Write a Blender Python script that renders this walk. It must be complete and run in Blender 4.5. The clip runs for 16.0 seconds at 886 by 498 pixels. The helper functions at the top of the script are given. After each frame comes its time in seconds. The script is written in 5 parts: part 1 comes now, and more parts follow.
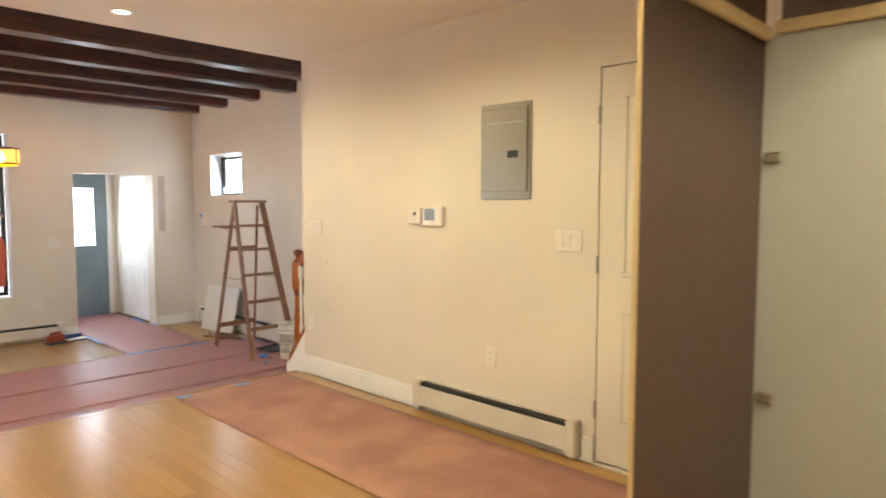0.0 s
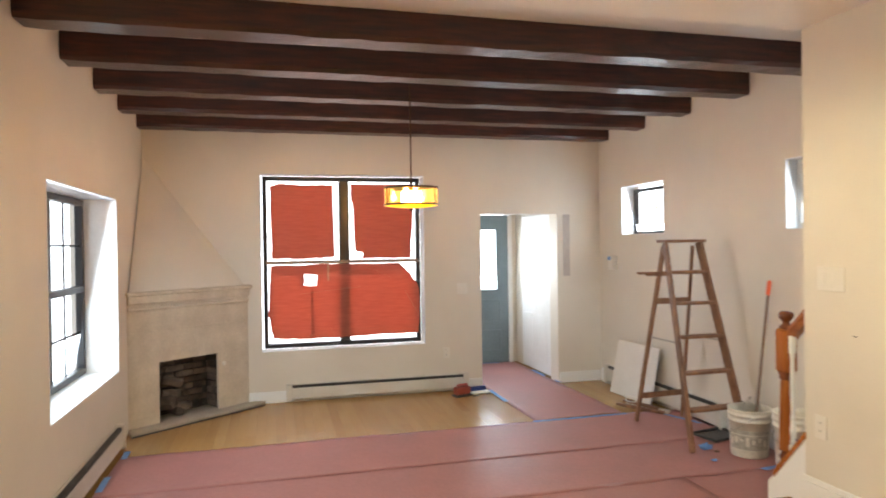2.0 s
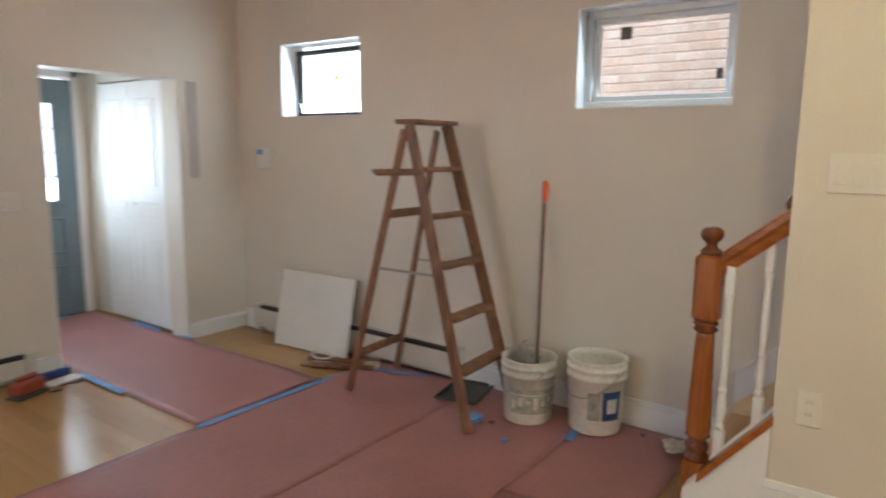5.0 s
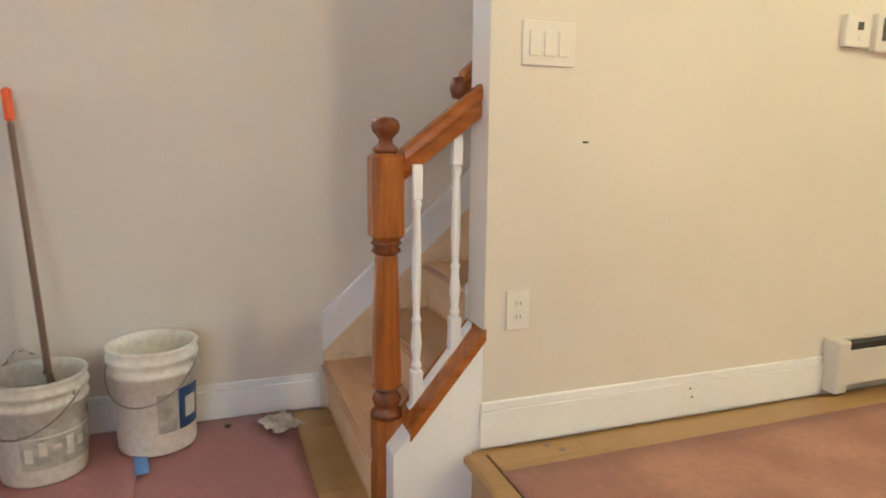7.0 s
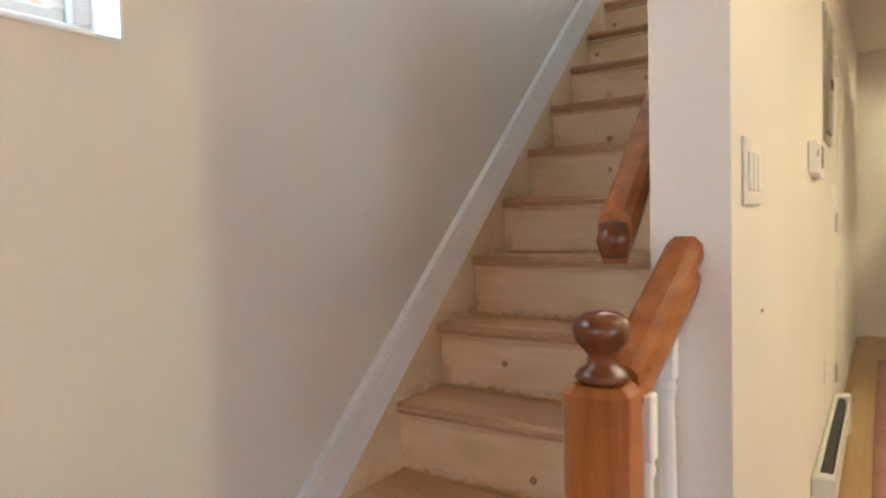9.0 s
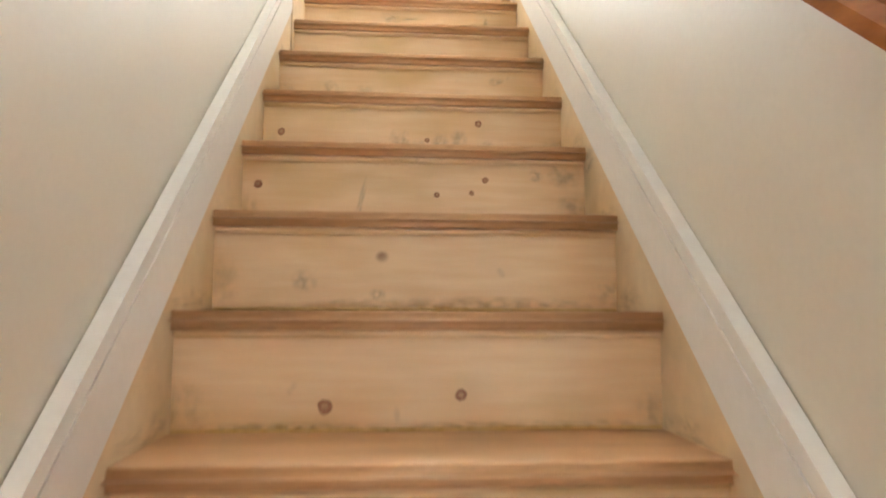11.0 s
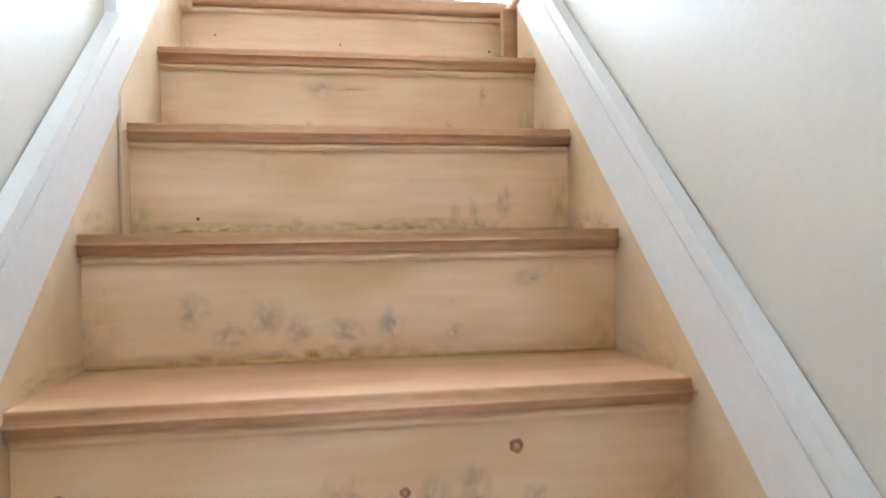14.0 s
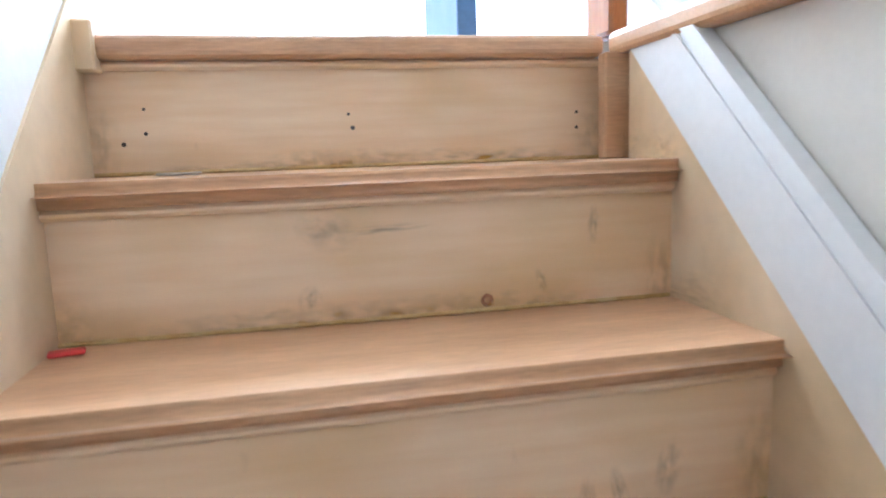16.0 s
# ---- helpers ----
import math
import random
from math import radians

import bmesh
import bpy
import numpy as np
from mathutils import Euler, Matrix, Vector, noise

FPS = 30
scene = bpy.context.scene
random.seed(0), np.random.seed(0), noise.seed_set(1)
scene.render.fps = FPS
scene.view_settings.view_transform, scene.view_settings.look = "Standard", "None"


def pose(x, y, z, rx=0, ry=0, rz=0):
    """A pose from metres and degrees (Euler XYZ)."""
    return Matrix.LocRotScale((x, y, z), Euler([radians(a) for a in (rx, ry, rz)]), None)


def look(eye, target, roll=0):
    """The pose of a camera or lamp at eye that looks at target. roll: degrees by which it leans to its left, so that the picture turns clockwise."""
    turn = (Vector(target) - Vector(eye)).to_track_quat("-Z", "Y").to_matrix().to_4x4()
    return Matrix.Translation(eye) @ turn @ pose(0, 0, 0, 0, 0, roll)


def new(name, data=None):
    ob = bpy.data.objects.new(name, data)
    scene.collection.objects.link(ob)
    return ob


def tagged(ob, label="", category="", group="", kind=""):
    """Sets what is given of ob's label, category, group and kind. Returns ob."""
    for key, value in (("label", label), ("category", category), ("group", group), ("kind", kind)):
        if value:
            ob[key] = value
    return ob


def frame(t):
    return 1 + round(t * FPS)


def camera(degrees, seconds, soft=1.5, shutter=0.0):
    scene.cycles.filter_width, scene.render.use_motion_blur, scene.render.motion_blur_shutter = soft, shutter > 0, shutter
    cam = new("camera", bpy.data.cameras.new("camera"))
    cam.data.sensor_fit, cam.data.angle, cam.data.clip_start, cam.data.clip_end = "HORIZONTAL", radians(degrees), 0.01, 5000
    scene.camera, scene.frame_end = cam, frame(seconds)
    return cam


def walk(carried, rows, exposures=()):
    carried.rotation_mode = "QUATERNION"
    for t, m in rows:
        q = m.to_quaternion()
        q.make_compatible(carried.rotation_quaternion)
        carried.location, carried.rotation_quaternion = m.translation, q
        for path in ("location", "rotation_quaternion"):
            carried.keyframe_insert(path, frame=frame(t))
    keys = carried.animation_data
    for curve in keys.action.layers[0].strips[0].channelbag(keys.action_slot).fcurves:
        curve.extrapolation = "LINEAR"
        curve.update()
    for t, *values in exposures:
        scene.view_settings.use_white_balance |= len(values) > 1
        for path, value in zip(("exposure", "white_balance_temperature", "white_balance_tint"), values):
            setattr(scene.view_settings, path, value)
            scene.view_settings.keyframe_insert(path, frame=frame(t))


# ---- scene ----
cam = camera(68.3, 16.0, soft=1.8, shutter=0.35)
PATH = [
    (0, (-3.959, -8.565, 1.594), (-2.532, -7.171, 1.455), 0.1),
    (0.5, (-3.854, -8.213, 1.561), (-2.546, -6.709, 1.407), -1.6),
    (1, (-3.798, -7.824, 1.567), (-2.699, -6.16, 1.412), -1.7),
    (1.5, (-3.734, -7.377, 1.582), (-3.039, -5.506, 1.456), 0.5),
    (2, (-3.691, -6.964, 1.609), (-3.193, -5.027, 1.596), -0.8),
    (2.5, (-3.682, -6.613, 1.593), (-3.32, -4.646, 1.579), -0.9),
    (3, (-3.666, -6.233, 1.573), (-3.231, -4.283, 1.49), -1.3),
    (3.5, (-3.672, -5.752, 1.545), (-2.854, -3.931, 1.422), -0.8),
    (4, (-3.573, -5.306, 1.508), (-2.567, -3.584, 1.362), -1.6),
    (4.5, (-3.44, -4.86, 1.492), (-2.153, -3.343, 1.283), -1.0),
    (5, (-3.342, -4.43, 1.47), (-1.74, -3.272, 1.167), 0.7),
    (5.2, (-3.248, -4.277, 1.422), (-1.515, -3.328, 1.117), 0.7),
    (7.3, (-2.530, -3.237, 1.144), (-0.758, -4.098, 0.799), 0.4),
    (7.5, (-2.396, -3.165, 1.161), (-0.704, -4.164, 0.792), 0.5),
    (8, (-2.012, -3.001, 1.196), (-0.498, -4.261, 0.848), 0.1),
    (8.5, (-1.597, -2.908, 1.279), (-0.224, -4.349, 1.081), -1.5),
    (8.7, (-1.436, -2.971, 1.310), (-0.135, -4.483, 1.158), -1.6),
    (11, (-0.387, -4.467, 1.820), (-0.530, -6.453, 2.006), 0.2),
    (11.5, (-0.377, -4.651, 1.998), (-0.639, -6.622, 2.214), -0.6),
    (12, (-0.378, -4.847, 2.136), (-0.690, -6.816, 2.303), 0.7),
    (12.5, (-0.377, -5.007, 2.240), (-0.780, -6.962, 2.373), -1.3),
    (13, (-0.373, -5.178, 2.375), (-0.673, -7.154, 2.436), -0.8),
    (13.5, (-0.366, -5.298, 2.506), (-0.672, -7.274, 2.476), -0.7),
    (14, (-0.390, -5.449, 2.610), (-0.712, -7.423, 2.584), -0.8),
    (14.5, (-0.392, -5.597, 2.690), (-0.689, -7.574, 2.652), -0.3),
    (15, (-0.402, -5.749, 2.842), (-0.739, -7.716, 2.712), 0.5),
    (15.5, (-0.384, -5.913, 2.962), (-0.769, -7.867, 2.779), -0.9),
    (16, (-0.336, -6.070, 3.051), (-0.730, -8.009, 2.756), -2.0),
]
GAP = [
    (6.2, (-2.93, -3.78, 1.27), (-1.25, -3.90, 0.90), 1.2),
    (9.4, (-0.92, -2.98, 1.36), (-0.17, -4.80, 1.36), -1.2),
    (10.2, (-0.50, -3.66, 1.52), (-0.45, -5.65, 1.62), -0.6),
]
walk(cam, [(t, look(eye, target, roll)) for t, eye, target, roll in sorted(PATH + GAP)],
     exposures=[(0.0, 0.05, 6450, 10), (2.5, 0.0, 6450, 10), (3.5, -0.25, 6400, 10), (4.5, -0.65, 6150, 9), (5.2, -0.5, 6050, 8),
                (7.3, 0.05, 6000, 8), (8.7, 0.1, 6000, 8), (11.0, 1.1, 7100, 10), (12.5, 1.05, 6150, 9), (14.5, 0.85, 5500, 10), (16.0, 0.55, 5280, 12)])

# ---- light ----
world = bpy.data.worlds.new("world")
scene.world = world
world.use_nodes = True
wn = world.node_tree.nodes
sky = wn.new("ShaderNodeTexSky")
sky.sky_type, sky.sun_disc = "NISHITA", False
sky.sun_elevation, sky.sun_rotation = radians(71), radians(270)
world.node_tree.links.new(sky.outputs[0], wn["Background"].inputs[0])
wn["Background"].inputs[1].default_value = 0.12


def lamp(name, kind, energy, m, color=(1, 1, 1), size=None, angle=None):
    d = bpy.data.lights.new(name, kind)
    d.energy, d.color = energy, color
    if kind == "AREA":
        d.shape, d.size, d.size_y = "RECTANGLE", size[0], size[1]
    if kind == "POINT":
        d.shadow_soft_size = size
    if kind == "SPOT":
        d.shadow_soft_size, d.spot_size, d.spot_blend = size, radians(angle), 0.5
    if kind == "SUN":
        d.angle = radians(angle)
    ob = new(name, d)
    ob.matrix_world = m
    return ob


lamp("sun", "SUN", 4.5, look((-3.4, -3, 10), (0, -3, 0)), (1, 0.95, 0.88), angle=1.0)
DAY = (0.80, 0.92, 1.0)
lamp("daylight_left_window", "AREA", 30, look((-5.14, -1.95, 1.32), (-3, -1.95, 0.9)), DAY, (1.6, 1.35))
lamp("daylight_front_window", "AREA", 13, look((-2.97, 0.09, 1.45), (-2.96, -3, 1.0)), (1.0, 0.80, 0.72), (1.5, 1.7))
lamp("daylight_small_window", "AREA", 11, look((0.12, -0.91, 1.95), (-2, -0.91, 1.4)), DAY, (0.74, 0.46))
lamp("daylight_side_window", "AREA", 5, look((0.09, -3.29, 1.95), (-2, -3.29, 1.4)), DAY, (0.72, 0.45))
lamp("daylight_entrance", "AREA", 22, look((-1.04, 1.405, 1.40), (-1.04, -1, 0.9)), DAY, (0.52, 0.82))
# Added fill for the stairwell, standing in for daylight from an unknown upstairs opening.
lamp("daylight_upstairs_fill", "AREA", 315, look((-0.46, -9.5, 5.05), (-0.5, -4.6, 3.7)), DAY, (1.5, 1.5))
WARM = (1.0, 0.885, 0.54)
DOWNLIGHTS = [(-2.48, -4.49), (-2.48, -6.3), (-4.2, -6.3), (-3.6, -8.2), (-2.0, -8.9)]
for dx, dy in DOWNLIGHTS:
    lamp("downlight_lamp", "SPOT", 82, look((dx, dy, 2.685), (dx, dy, 0)), WARM, 0.06, 170)

# ---- materials ----


def mat(name, color, rough=0.6, dark=None, scale=6.0, detail=60.0, bump=0.0, metal=0.0, stretch=(1, 1, 1), rand=0.0,
        contrast=(0.35, 0.7), spec=0.5, fine=0.10):
    """A two-scale mottled surface. dark: the second colour of the large variation."""
    m = bpy.data.materials.new(name)
    m.use_nodes = True
    n, l = m.node_tree.nodes, m.node_tree.links
    b = n["Principled BSDF"]
    b.inputs["Roughness"].default_value, b.inputs["Metallic"].default_value = rough, metal
    b.inputs["Specular IOR Level"].default_value = spec
    tc, mp = n.new("ShaderNodeTexCoord"), n.new("ShaderNodeMapping")
    mp.inputs["Scale"].default_value = stretch
    l.new(tc.outputs["Object"], mp.inputs["Vector"])
    vec = mp.outputs[0]
    info = n.new("ShaderNodeObjectInfo")
    if rand:
        add = n.new("ShaderNodeVectorMath")
        add.operation = "ADD"
        cmb = n.new("ShaderNodeVectorMath")
        cmb.operation = "SCALE"
        cmb.inputs[0].default_value = (31, 17, 23)
        l.new(info.outputs["Random"], cmb.inputs["Scale"])
        l.new(vec, add.inputs[0])
        l.new(cmb.outputs[0], add.inputs[1])
        vec = add.outputs[0]
    big, small = n.new("ShaderNodeTexNoise"), n.new("ShaderNodeTexNoise")
    big.inputs["Scale"].default_value, small.inputs["Scale"].default_value = scale, detail
    big.inputs["Detail"].default_value, small.inputs["Detail"].default_value = 4, 3
    l.new(vec, big.inputs["Vector"])
    l.new(vec, small.inputs["Vector"])
    ramp = n.new("ShaderNodeValToRGB")
    dark = dark or tuple(c * 0.9 for c in color)
    ramp.color_ramp.elements[0].position, ramp.color_ramp.elements[1].position = contrast
    ramp.color_ramp.elements[0].color, ramp.color_ramp.elements[1].color = (*dark, 1), (*color, 1)
    l.new(big.outputs[0], ramp.inputs[0])
    hs = n.new("ShaderNodeHueSaturation")
    l.new(ramp.outputs[0], hs.inputs["Color"])
    mr = n.new("ShaderNodeMapRange")
    mr.inputs["From Min"].default_value, mr.inputs["From Max"].default_value = 0.3, 0.7
    mr.inputs["To Min"].default_value, mr.inputs["To Max"].default_value = 1 - fine, 1 + fine
    l.new(small.outputs[0], mr.inputs["Value"])
    if rand:
        mul, mr2 = n.new("ShaderNodeMath"), n.new("ShaderNodeMapRange")
        mul.operation = "MULTIPLY"
        mr2.inputs["To Min"].default_value, mr2.inputs["To Max"].default_value = 1 - rand, 1 + rand
        l.new(info.outputs["Random"], mr2.inputs["Value"])
        l.new(mr.outputs[0], mul.inputs[0])
        l.new(mr2.outputs[0], mul.inputs[1])
        l.new(mul.outputs[0], hs.inputs["Value"])
    else:
        l.new(mr.outputs[0], hs.inputs["Value"])
    l.new(hs.outputs[0], b.inputs["Base Color"])
    rr = n.new("ShaderNodeMapRange")
    rr.inputs["To Min"].default_value, rr.inputs["To Max"].default_value = rough * 0.8, min(1, rough * 1.2)
    l.new(big.outputs[0], rr.inputs["Value"])
    l.new(rr.outputs[0], b.inputs["Roughness"])
    if bump:
        bp = n.new("ShaderNodeBump")
        bp.inputs["Strength"].default_value, bp.inputs["Distance"].default_value = bump, 0.004
        l.new(small.outputs[0], bp.inputs["Height"])
        l.new(bp.outputs[0], b.inputs["Normal"])
    return m


def glow(name, color, strength):
    m = bpy.data.materials.new(name)
    m.use_nodes = True
    b = m.node_tree.nodes["Principled BSDF"]
    b.inputs["Base Color"].default_value = (*color, 1)
    b.inputs["Emission Color"].default_value = (*color, 1)
    b.inputs["Emission Strength"].default_value = strength
    return m


def clear(name, color=(1, 1, 1), rough=0.0):
    m = bpy.data.materials.new(name)
    m.use_nodes = True
    b = m.node_tree.nodes["Principled BSDF"]
    b.inputs["Base Color"].default_value = (*color, 1)
    b.inputs["Transmission Weight"].default_value = 1
    b.inputs["Roughness"].default_value, b.inputs["IOR"].default_value = rough, 1.1
    return m


PAINT = mat("wall_paint", (0.73, 0.675, 0.595), 0.55, (0.66, 0.605, 0.53), 1.1, 90, 0.12, fine=0.015)
CEIL = mat("ceiling_paint", (0.85, 0.81, 0.75), 0.6, (0.82, 0.78, 0.72), 1.6, 80, 0.1, fine=0.015)
WHITE = mat("white_trim_paint", (0.85, 0.845, 0.84), 0.38, (0.80, 0.795, 0.79), 3, 70, 0.08, fine=0.02)
REVEAL = mat("window_reveal_paint", (0.78, 0.79, 0.80), 0.5, (0.72, 0.73, 0.74), 5, 60, 0.15, fine=0.03)
OAK = mat("oak_floor", (0.41, 0.24, 0.095), 0.24, (0.365, 0.205, 0.076), 1.2, 22, 0.0, stretch=(5, 0.8, 3), rand=0.06, fine=0.03)
BEAM = mat("dark_stained_beam", (0.078, 0.018, 0.010), 0.33, (0.020, 0.006, 0.005), 3.0, 30, 0.35, stretch=(1.2, 12, 12), spec=0.6)
ROSIN = mat("red_rosin_paper", (0.38, 0.165, 0.158), 0.5, (0.315, 0.135, 0.13), 2.2, 45, 0.25, fine=0.06)
ROSIN_FADED = mat("faded_rosin_paper", (0.42, 0.225, 0.165), 0.65, (0.32, 0.15, 0.115), 2.6, 45, 0.3, fine=0.07, contrast=(0.4, 0.62))
TREAD = mat("stained_pine_tread", (0.65, 0.40, 0.225), 0.34, (0.55, 0.305, 0.155), 2.2, 30, 0.06, stretch=(1.2, 9, 9), rand=0.1)
NEWEL = mat("varnished_oak", (0.40, 0.135, 0.028), 0.25, (0.25, 0.068, 0.013), 4, 40, 0.08, stretch=(8, 8, 1), rand=0.05)
NEWEL_Y = mat("varnished_oak_rail", (0.40, 0.135, 0.028), 0.25, (0.25, 0.068, 0.013), 4, 40, 0.08, stretch=(8, 1, 8), rand=0.05)
NEWEL_DARK = mat("dark_varnished_oak", (0.20, 0.058, 0.018), 0.25, (0.12, 0.032, 0.010), 5, 40, 0.05, stretch=(8, 8, 1))
LADDER = mat("paint_spattered_old_wood", (0.28, 0.135, 0.065), 0.6, (0.14, 0.062, 0.03), 7, 45, 0.3, stretch=(3, 3, 1), rand=0.15)
BLACK = mat("black_window_frame", (0.018, 0.018, 0.022), 0.4, (0.011, 0.011, 0.014), 8, 60, 0.05)
STONE = mat("cream_painted_mantel", (0.66, 0.58, 0.48), 0.6, (0.54, 0.46, 0.37), 5, 45, 0.3, fine=0.06)
SLATE = mat("grey_slate_hearth", (0.45, 0.40, 0.33), 0.6, (0.33, 0.29, 0.23), 6, 60, 0.3)
SOOT = mat("sooty_brick", (0.20, 0.145, 0.115), 0.85, (0.035, 0.028, 0.025), 5, 60, 0.5, rand=0.25)
MORTAR = mat("sooty_mortar", (0.10, 0.09, 0.08), 0.9, (0.03, 0.03, 0.03), 6, 60, 0.4)
STEEL = mat("grey_panel_steel", (0.30, 0.27, 0.215), 0.36, (0.265, 0.24, 0.19), 2, 80, 0.03, metal=0.75, fine=0.03)
DARKSTEEL = mat("dark_slot", (0.02, 0.02, 0.02), 0.5, None, 5, 60)
HEATER = mat("enamelled_heater", (0.68, 0.64, 0.58), 0.35, (0.62, 0.58, 0.52), 4, 60, 0.04, fine=0.03)
PLASTIC = mat("white_plastic", (0.76, 0.72, 0.66), 0.35, (0.73, 0.69, 0.63), 6, 80, fine=0.02)
SCREEN = mat("lcd_screen", (0.12, 0.12, 0.11), 0.2, (0.09, 0.09, 0.085), 4, 60)
BUCKET = mat("bucket_plastic", (0.70, 0.66, 0.58), 0.4, (0.55, 0.51, 0.43), 6, 50, 0.1)
BUCKET_CLEAN = mat("clean_cream_plastic", (0.82, 0.77, 0.66), 0.4, (0.74, 0.69, 0.58), 5, 50, 0.06)
PAIL_IN = mat("dried_plaster", (0.42, 0.40, 0.33), 0.8, (0.25, 0.23, 0.18), 12, 60, 0.4)
LABEL = mat("bucket_print_grey", (0.28, 0.27, 0.23), 0.6, (0.46, 0.43, 0.37), 26, 60)
BLUE = mat("blue_label", (0.03, 0.07, 0.18), 0.5, None, 9, 60)
TAPE = mat("blue_masking_tape", (0.11, 0.25, 0.58), 0.6, (0.16, 0.32, 0.62), 12, 70, 0.1)
ORANGE = mat("orange_plastic", (0.80, 0.11, 0.02), 0.4, None, 9, 60)
POLE = mat("brown_pole", (0.16, 0.085, 0.05), 0.4, None, 9, 60)
BOARD = mat("white_board", (0.74, 0.71, 0.68), 0.6, (0.68, 0.65, 0.61), 3, 60, 0.05, fine=0.03)
DOORGREY = mat("blue_grey_door_paint", (0.20, 0.255, 0.28), 0.4, (0.17, 0.22, 0.245), 3, 60, 0.06)
VINYL = mat("white_vinyl", (0.70, 0.72, 0.73), 0.35, None, 5, 60, fine=0.02)
HINGE = mat("satin_nickel", (0.42, 0.39, 0.34), 0.35, None, 9, 60, metal=0.9)
BRONZE = mat("aged_bronze", (0.10, 0.055, 0.03), 0.4, (0.07, 0.04, 0.02), 9, 60, metal=0.7)
PLY = mat("brown_cabinet_panel", (0.105, 0.066, 0.058), 0.5, (0.09, 0.056, 0.049), 2, 40, 0.05, stretch=(3, 3, 0.6))
EDGE = mat("cream_edge_band", (0.62, 0.47, 0.27), 0.5, None, 7, 60)
CABWHITE = mat("white_cabinet_panel", (0.50, 0.51, 0.52), 0.5, (0.47, 0.48, 0.485), 1.5, 60, 0.01, fine=0.015)
TOOLRED = mat("red_tool_plastic", (0.34, 0.07, 0.045), 0.45, None, 9, 60)
RAG = mat("crumpled_paper", (0.66, 0.60, 0.50), 0.75, (0.42, 0.36, 0.28), 14, 70, 0.3)
GREYTRAY = mat("dark_grey_tray", (0.075, 0.075, 0.075), 0.6, (0.05, 0.05, 0.05), 9, 60, 0.1)
REDBIT = mat("red_scrap", (0.7, 0.06, 0.06), 0.5, None, 9, 60)
GLASS = clear("window_glass")
BRICKOUT = mat("pale_brick_outside", (0.86, 0.79, 0.76), 0.8, (0.78, 0.62, 0.55), 4, 50, 0.3, rand=0.08)
OUTWALL = mat("outside_ground", (0.40, 0.39, 0.36), 0.9, (0.3, 0.3, 0.28), 1, 20, 0.3)
BACKDROP = glow("bright_sky_backdrop", (0.92, 0.96, 1.0), 2.1)
BULB = glow("lit_bulb", (1.0, 0.72, 0.36), 10)
LENS = glow("downlight_lens", (1.0, 0.86, 0.62), 14)


def amber_shade(name, rough, strength, deep, pale):
    """Warm glass lit from within."""
    m = bpy.data.materials.new(name)
    m.use_nodes = True
    n, l = m.node_tree.nodes, m.node_tree.links
    b = n["Principled BSDF"]
    noise_ = n.new("ShaderNodeTexNoise")
    noise_.inputs["Scale"].default_value = 9
    ramp = n.new("ShaderNodeValToRGB")
    ramp.color_ramp.elements[0].color, ramp.color_ramp.elements[1].color = (*deep, 1), (*pale, 1)
    tc = n.new("ShaderNodeTexCoord")
    l.new(tc.outputs["Object"], noise_.inputs["Vector"])
    l.new(noise_.outputs[0], ramp.inputs[0])
    l.new(ramp.outputs[0], b.inputs["Base Color"])
    b.inputs["Transmission Weight"].default_value, b.inputs["Roughness"].default_value, b.inputs["IOR"].default_value = 0.95, rough, 1.05
    l.new(ramp.outputs[0], b.inputs["Emission Color"])
    b.inputs["Emission Strength"].default_value = strength
    return m


AMBER = amber_shade("amber_mica_shade", 0.03, 0.36, (0.95, 0.42, 0.06), (1.0, 0.66, 0.20))
AMBER_BASE = amber_shade("amber_frosted_base", 0.28, 0.8, (0.95, 0.48, 0.01), (1.0, 0.62, 0.03))


def red_paper_on_glass():
    m = bpy.data.materials.new("backlit_red_paper")
    m.use_nodes = True
    n, l = m.node_tree.nodes, m.node_tree.links
    tc, mp, nz, ramp = (n.new("ShaderNode" + k) for k in ("TexCoord", "Mapping", "TexNoise", "ValToRGB"))
    mp.inputs["Scale"].default_value = (2.5, 1, 22)
    nz.inputs["Scale"].default_value, nz.inputs["Detail"].default_value = 3, 5
    ramp.color_ramp.elements[0].color, ramp.color_ramp.elements[1].color = (0.50, 0.165, 0.115, 1), (0.68, 0.265, 0.19, 1)
    l.new(tc.outputs["Object"], mp.inputs[0])
    l.new(mp.outputs[0], nz.inputs["Vector"])
    l.new(nz.outputs[0], ramp.inputs[0])
    tr, df, mix = n.new("ShaderNodeBsdfTranslucent"), n.new("ShaderNodeBsdfDiffuse"), n.new("ShaderNodeMixShader")
    mix.inputs[0].default_value = 0.45
    for s in (tr, df):
        l.new(ramp.outputs[0], s.inputs["Color"])
    l.new(tr.outputs[0], mix.inputs[1])
    l.new(df.outputs[0], mix.inputs[2])
    l.new(mix.outputs[0], n["Material Output"].inputs[0])
    return m


REDPAPER = red_paper_on_glass()


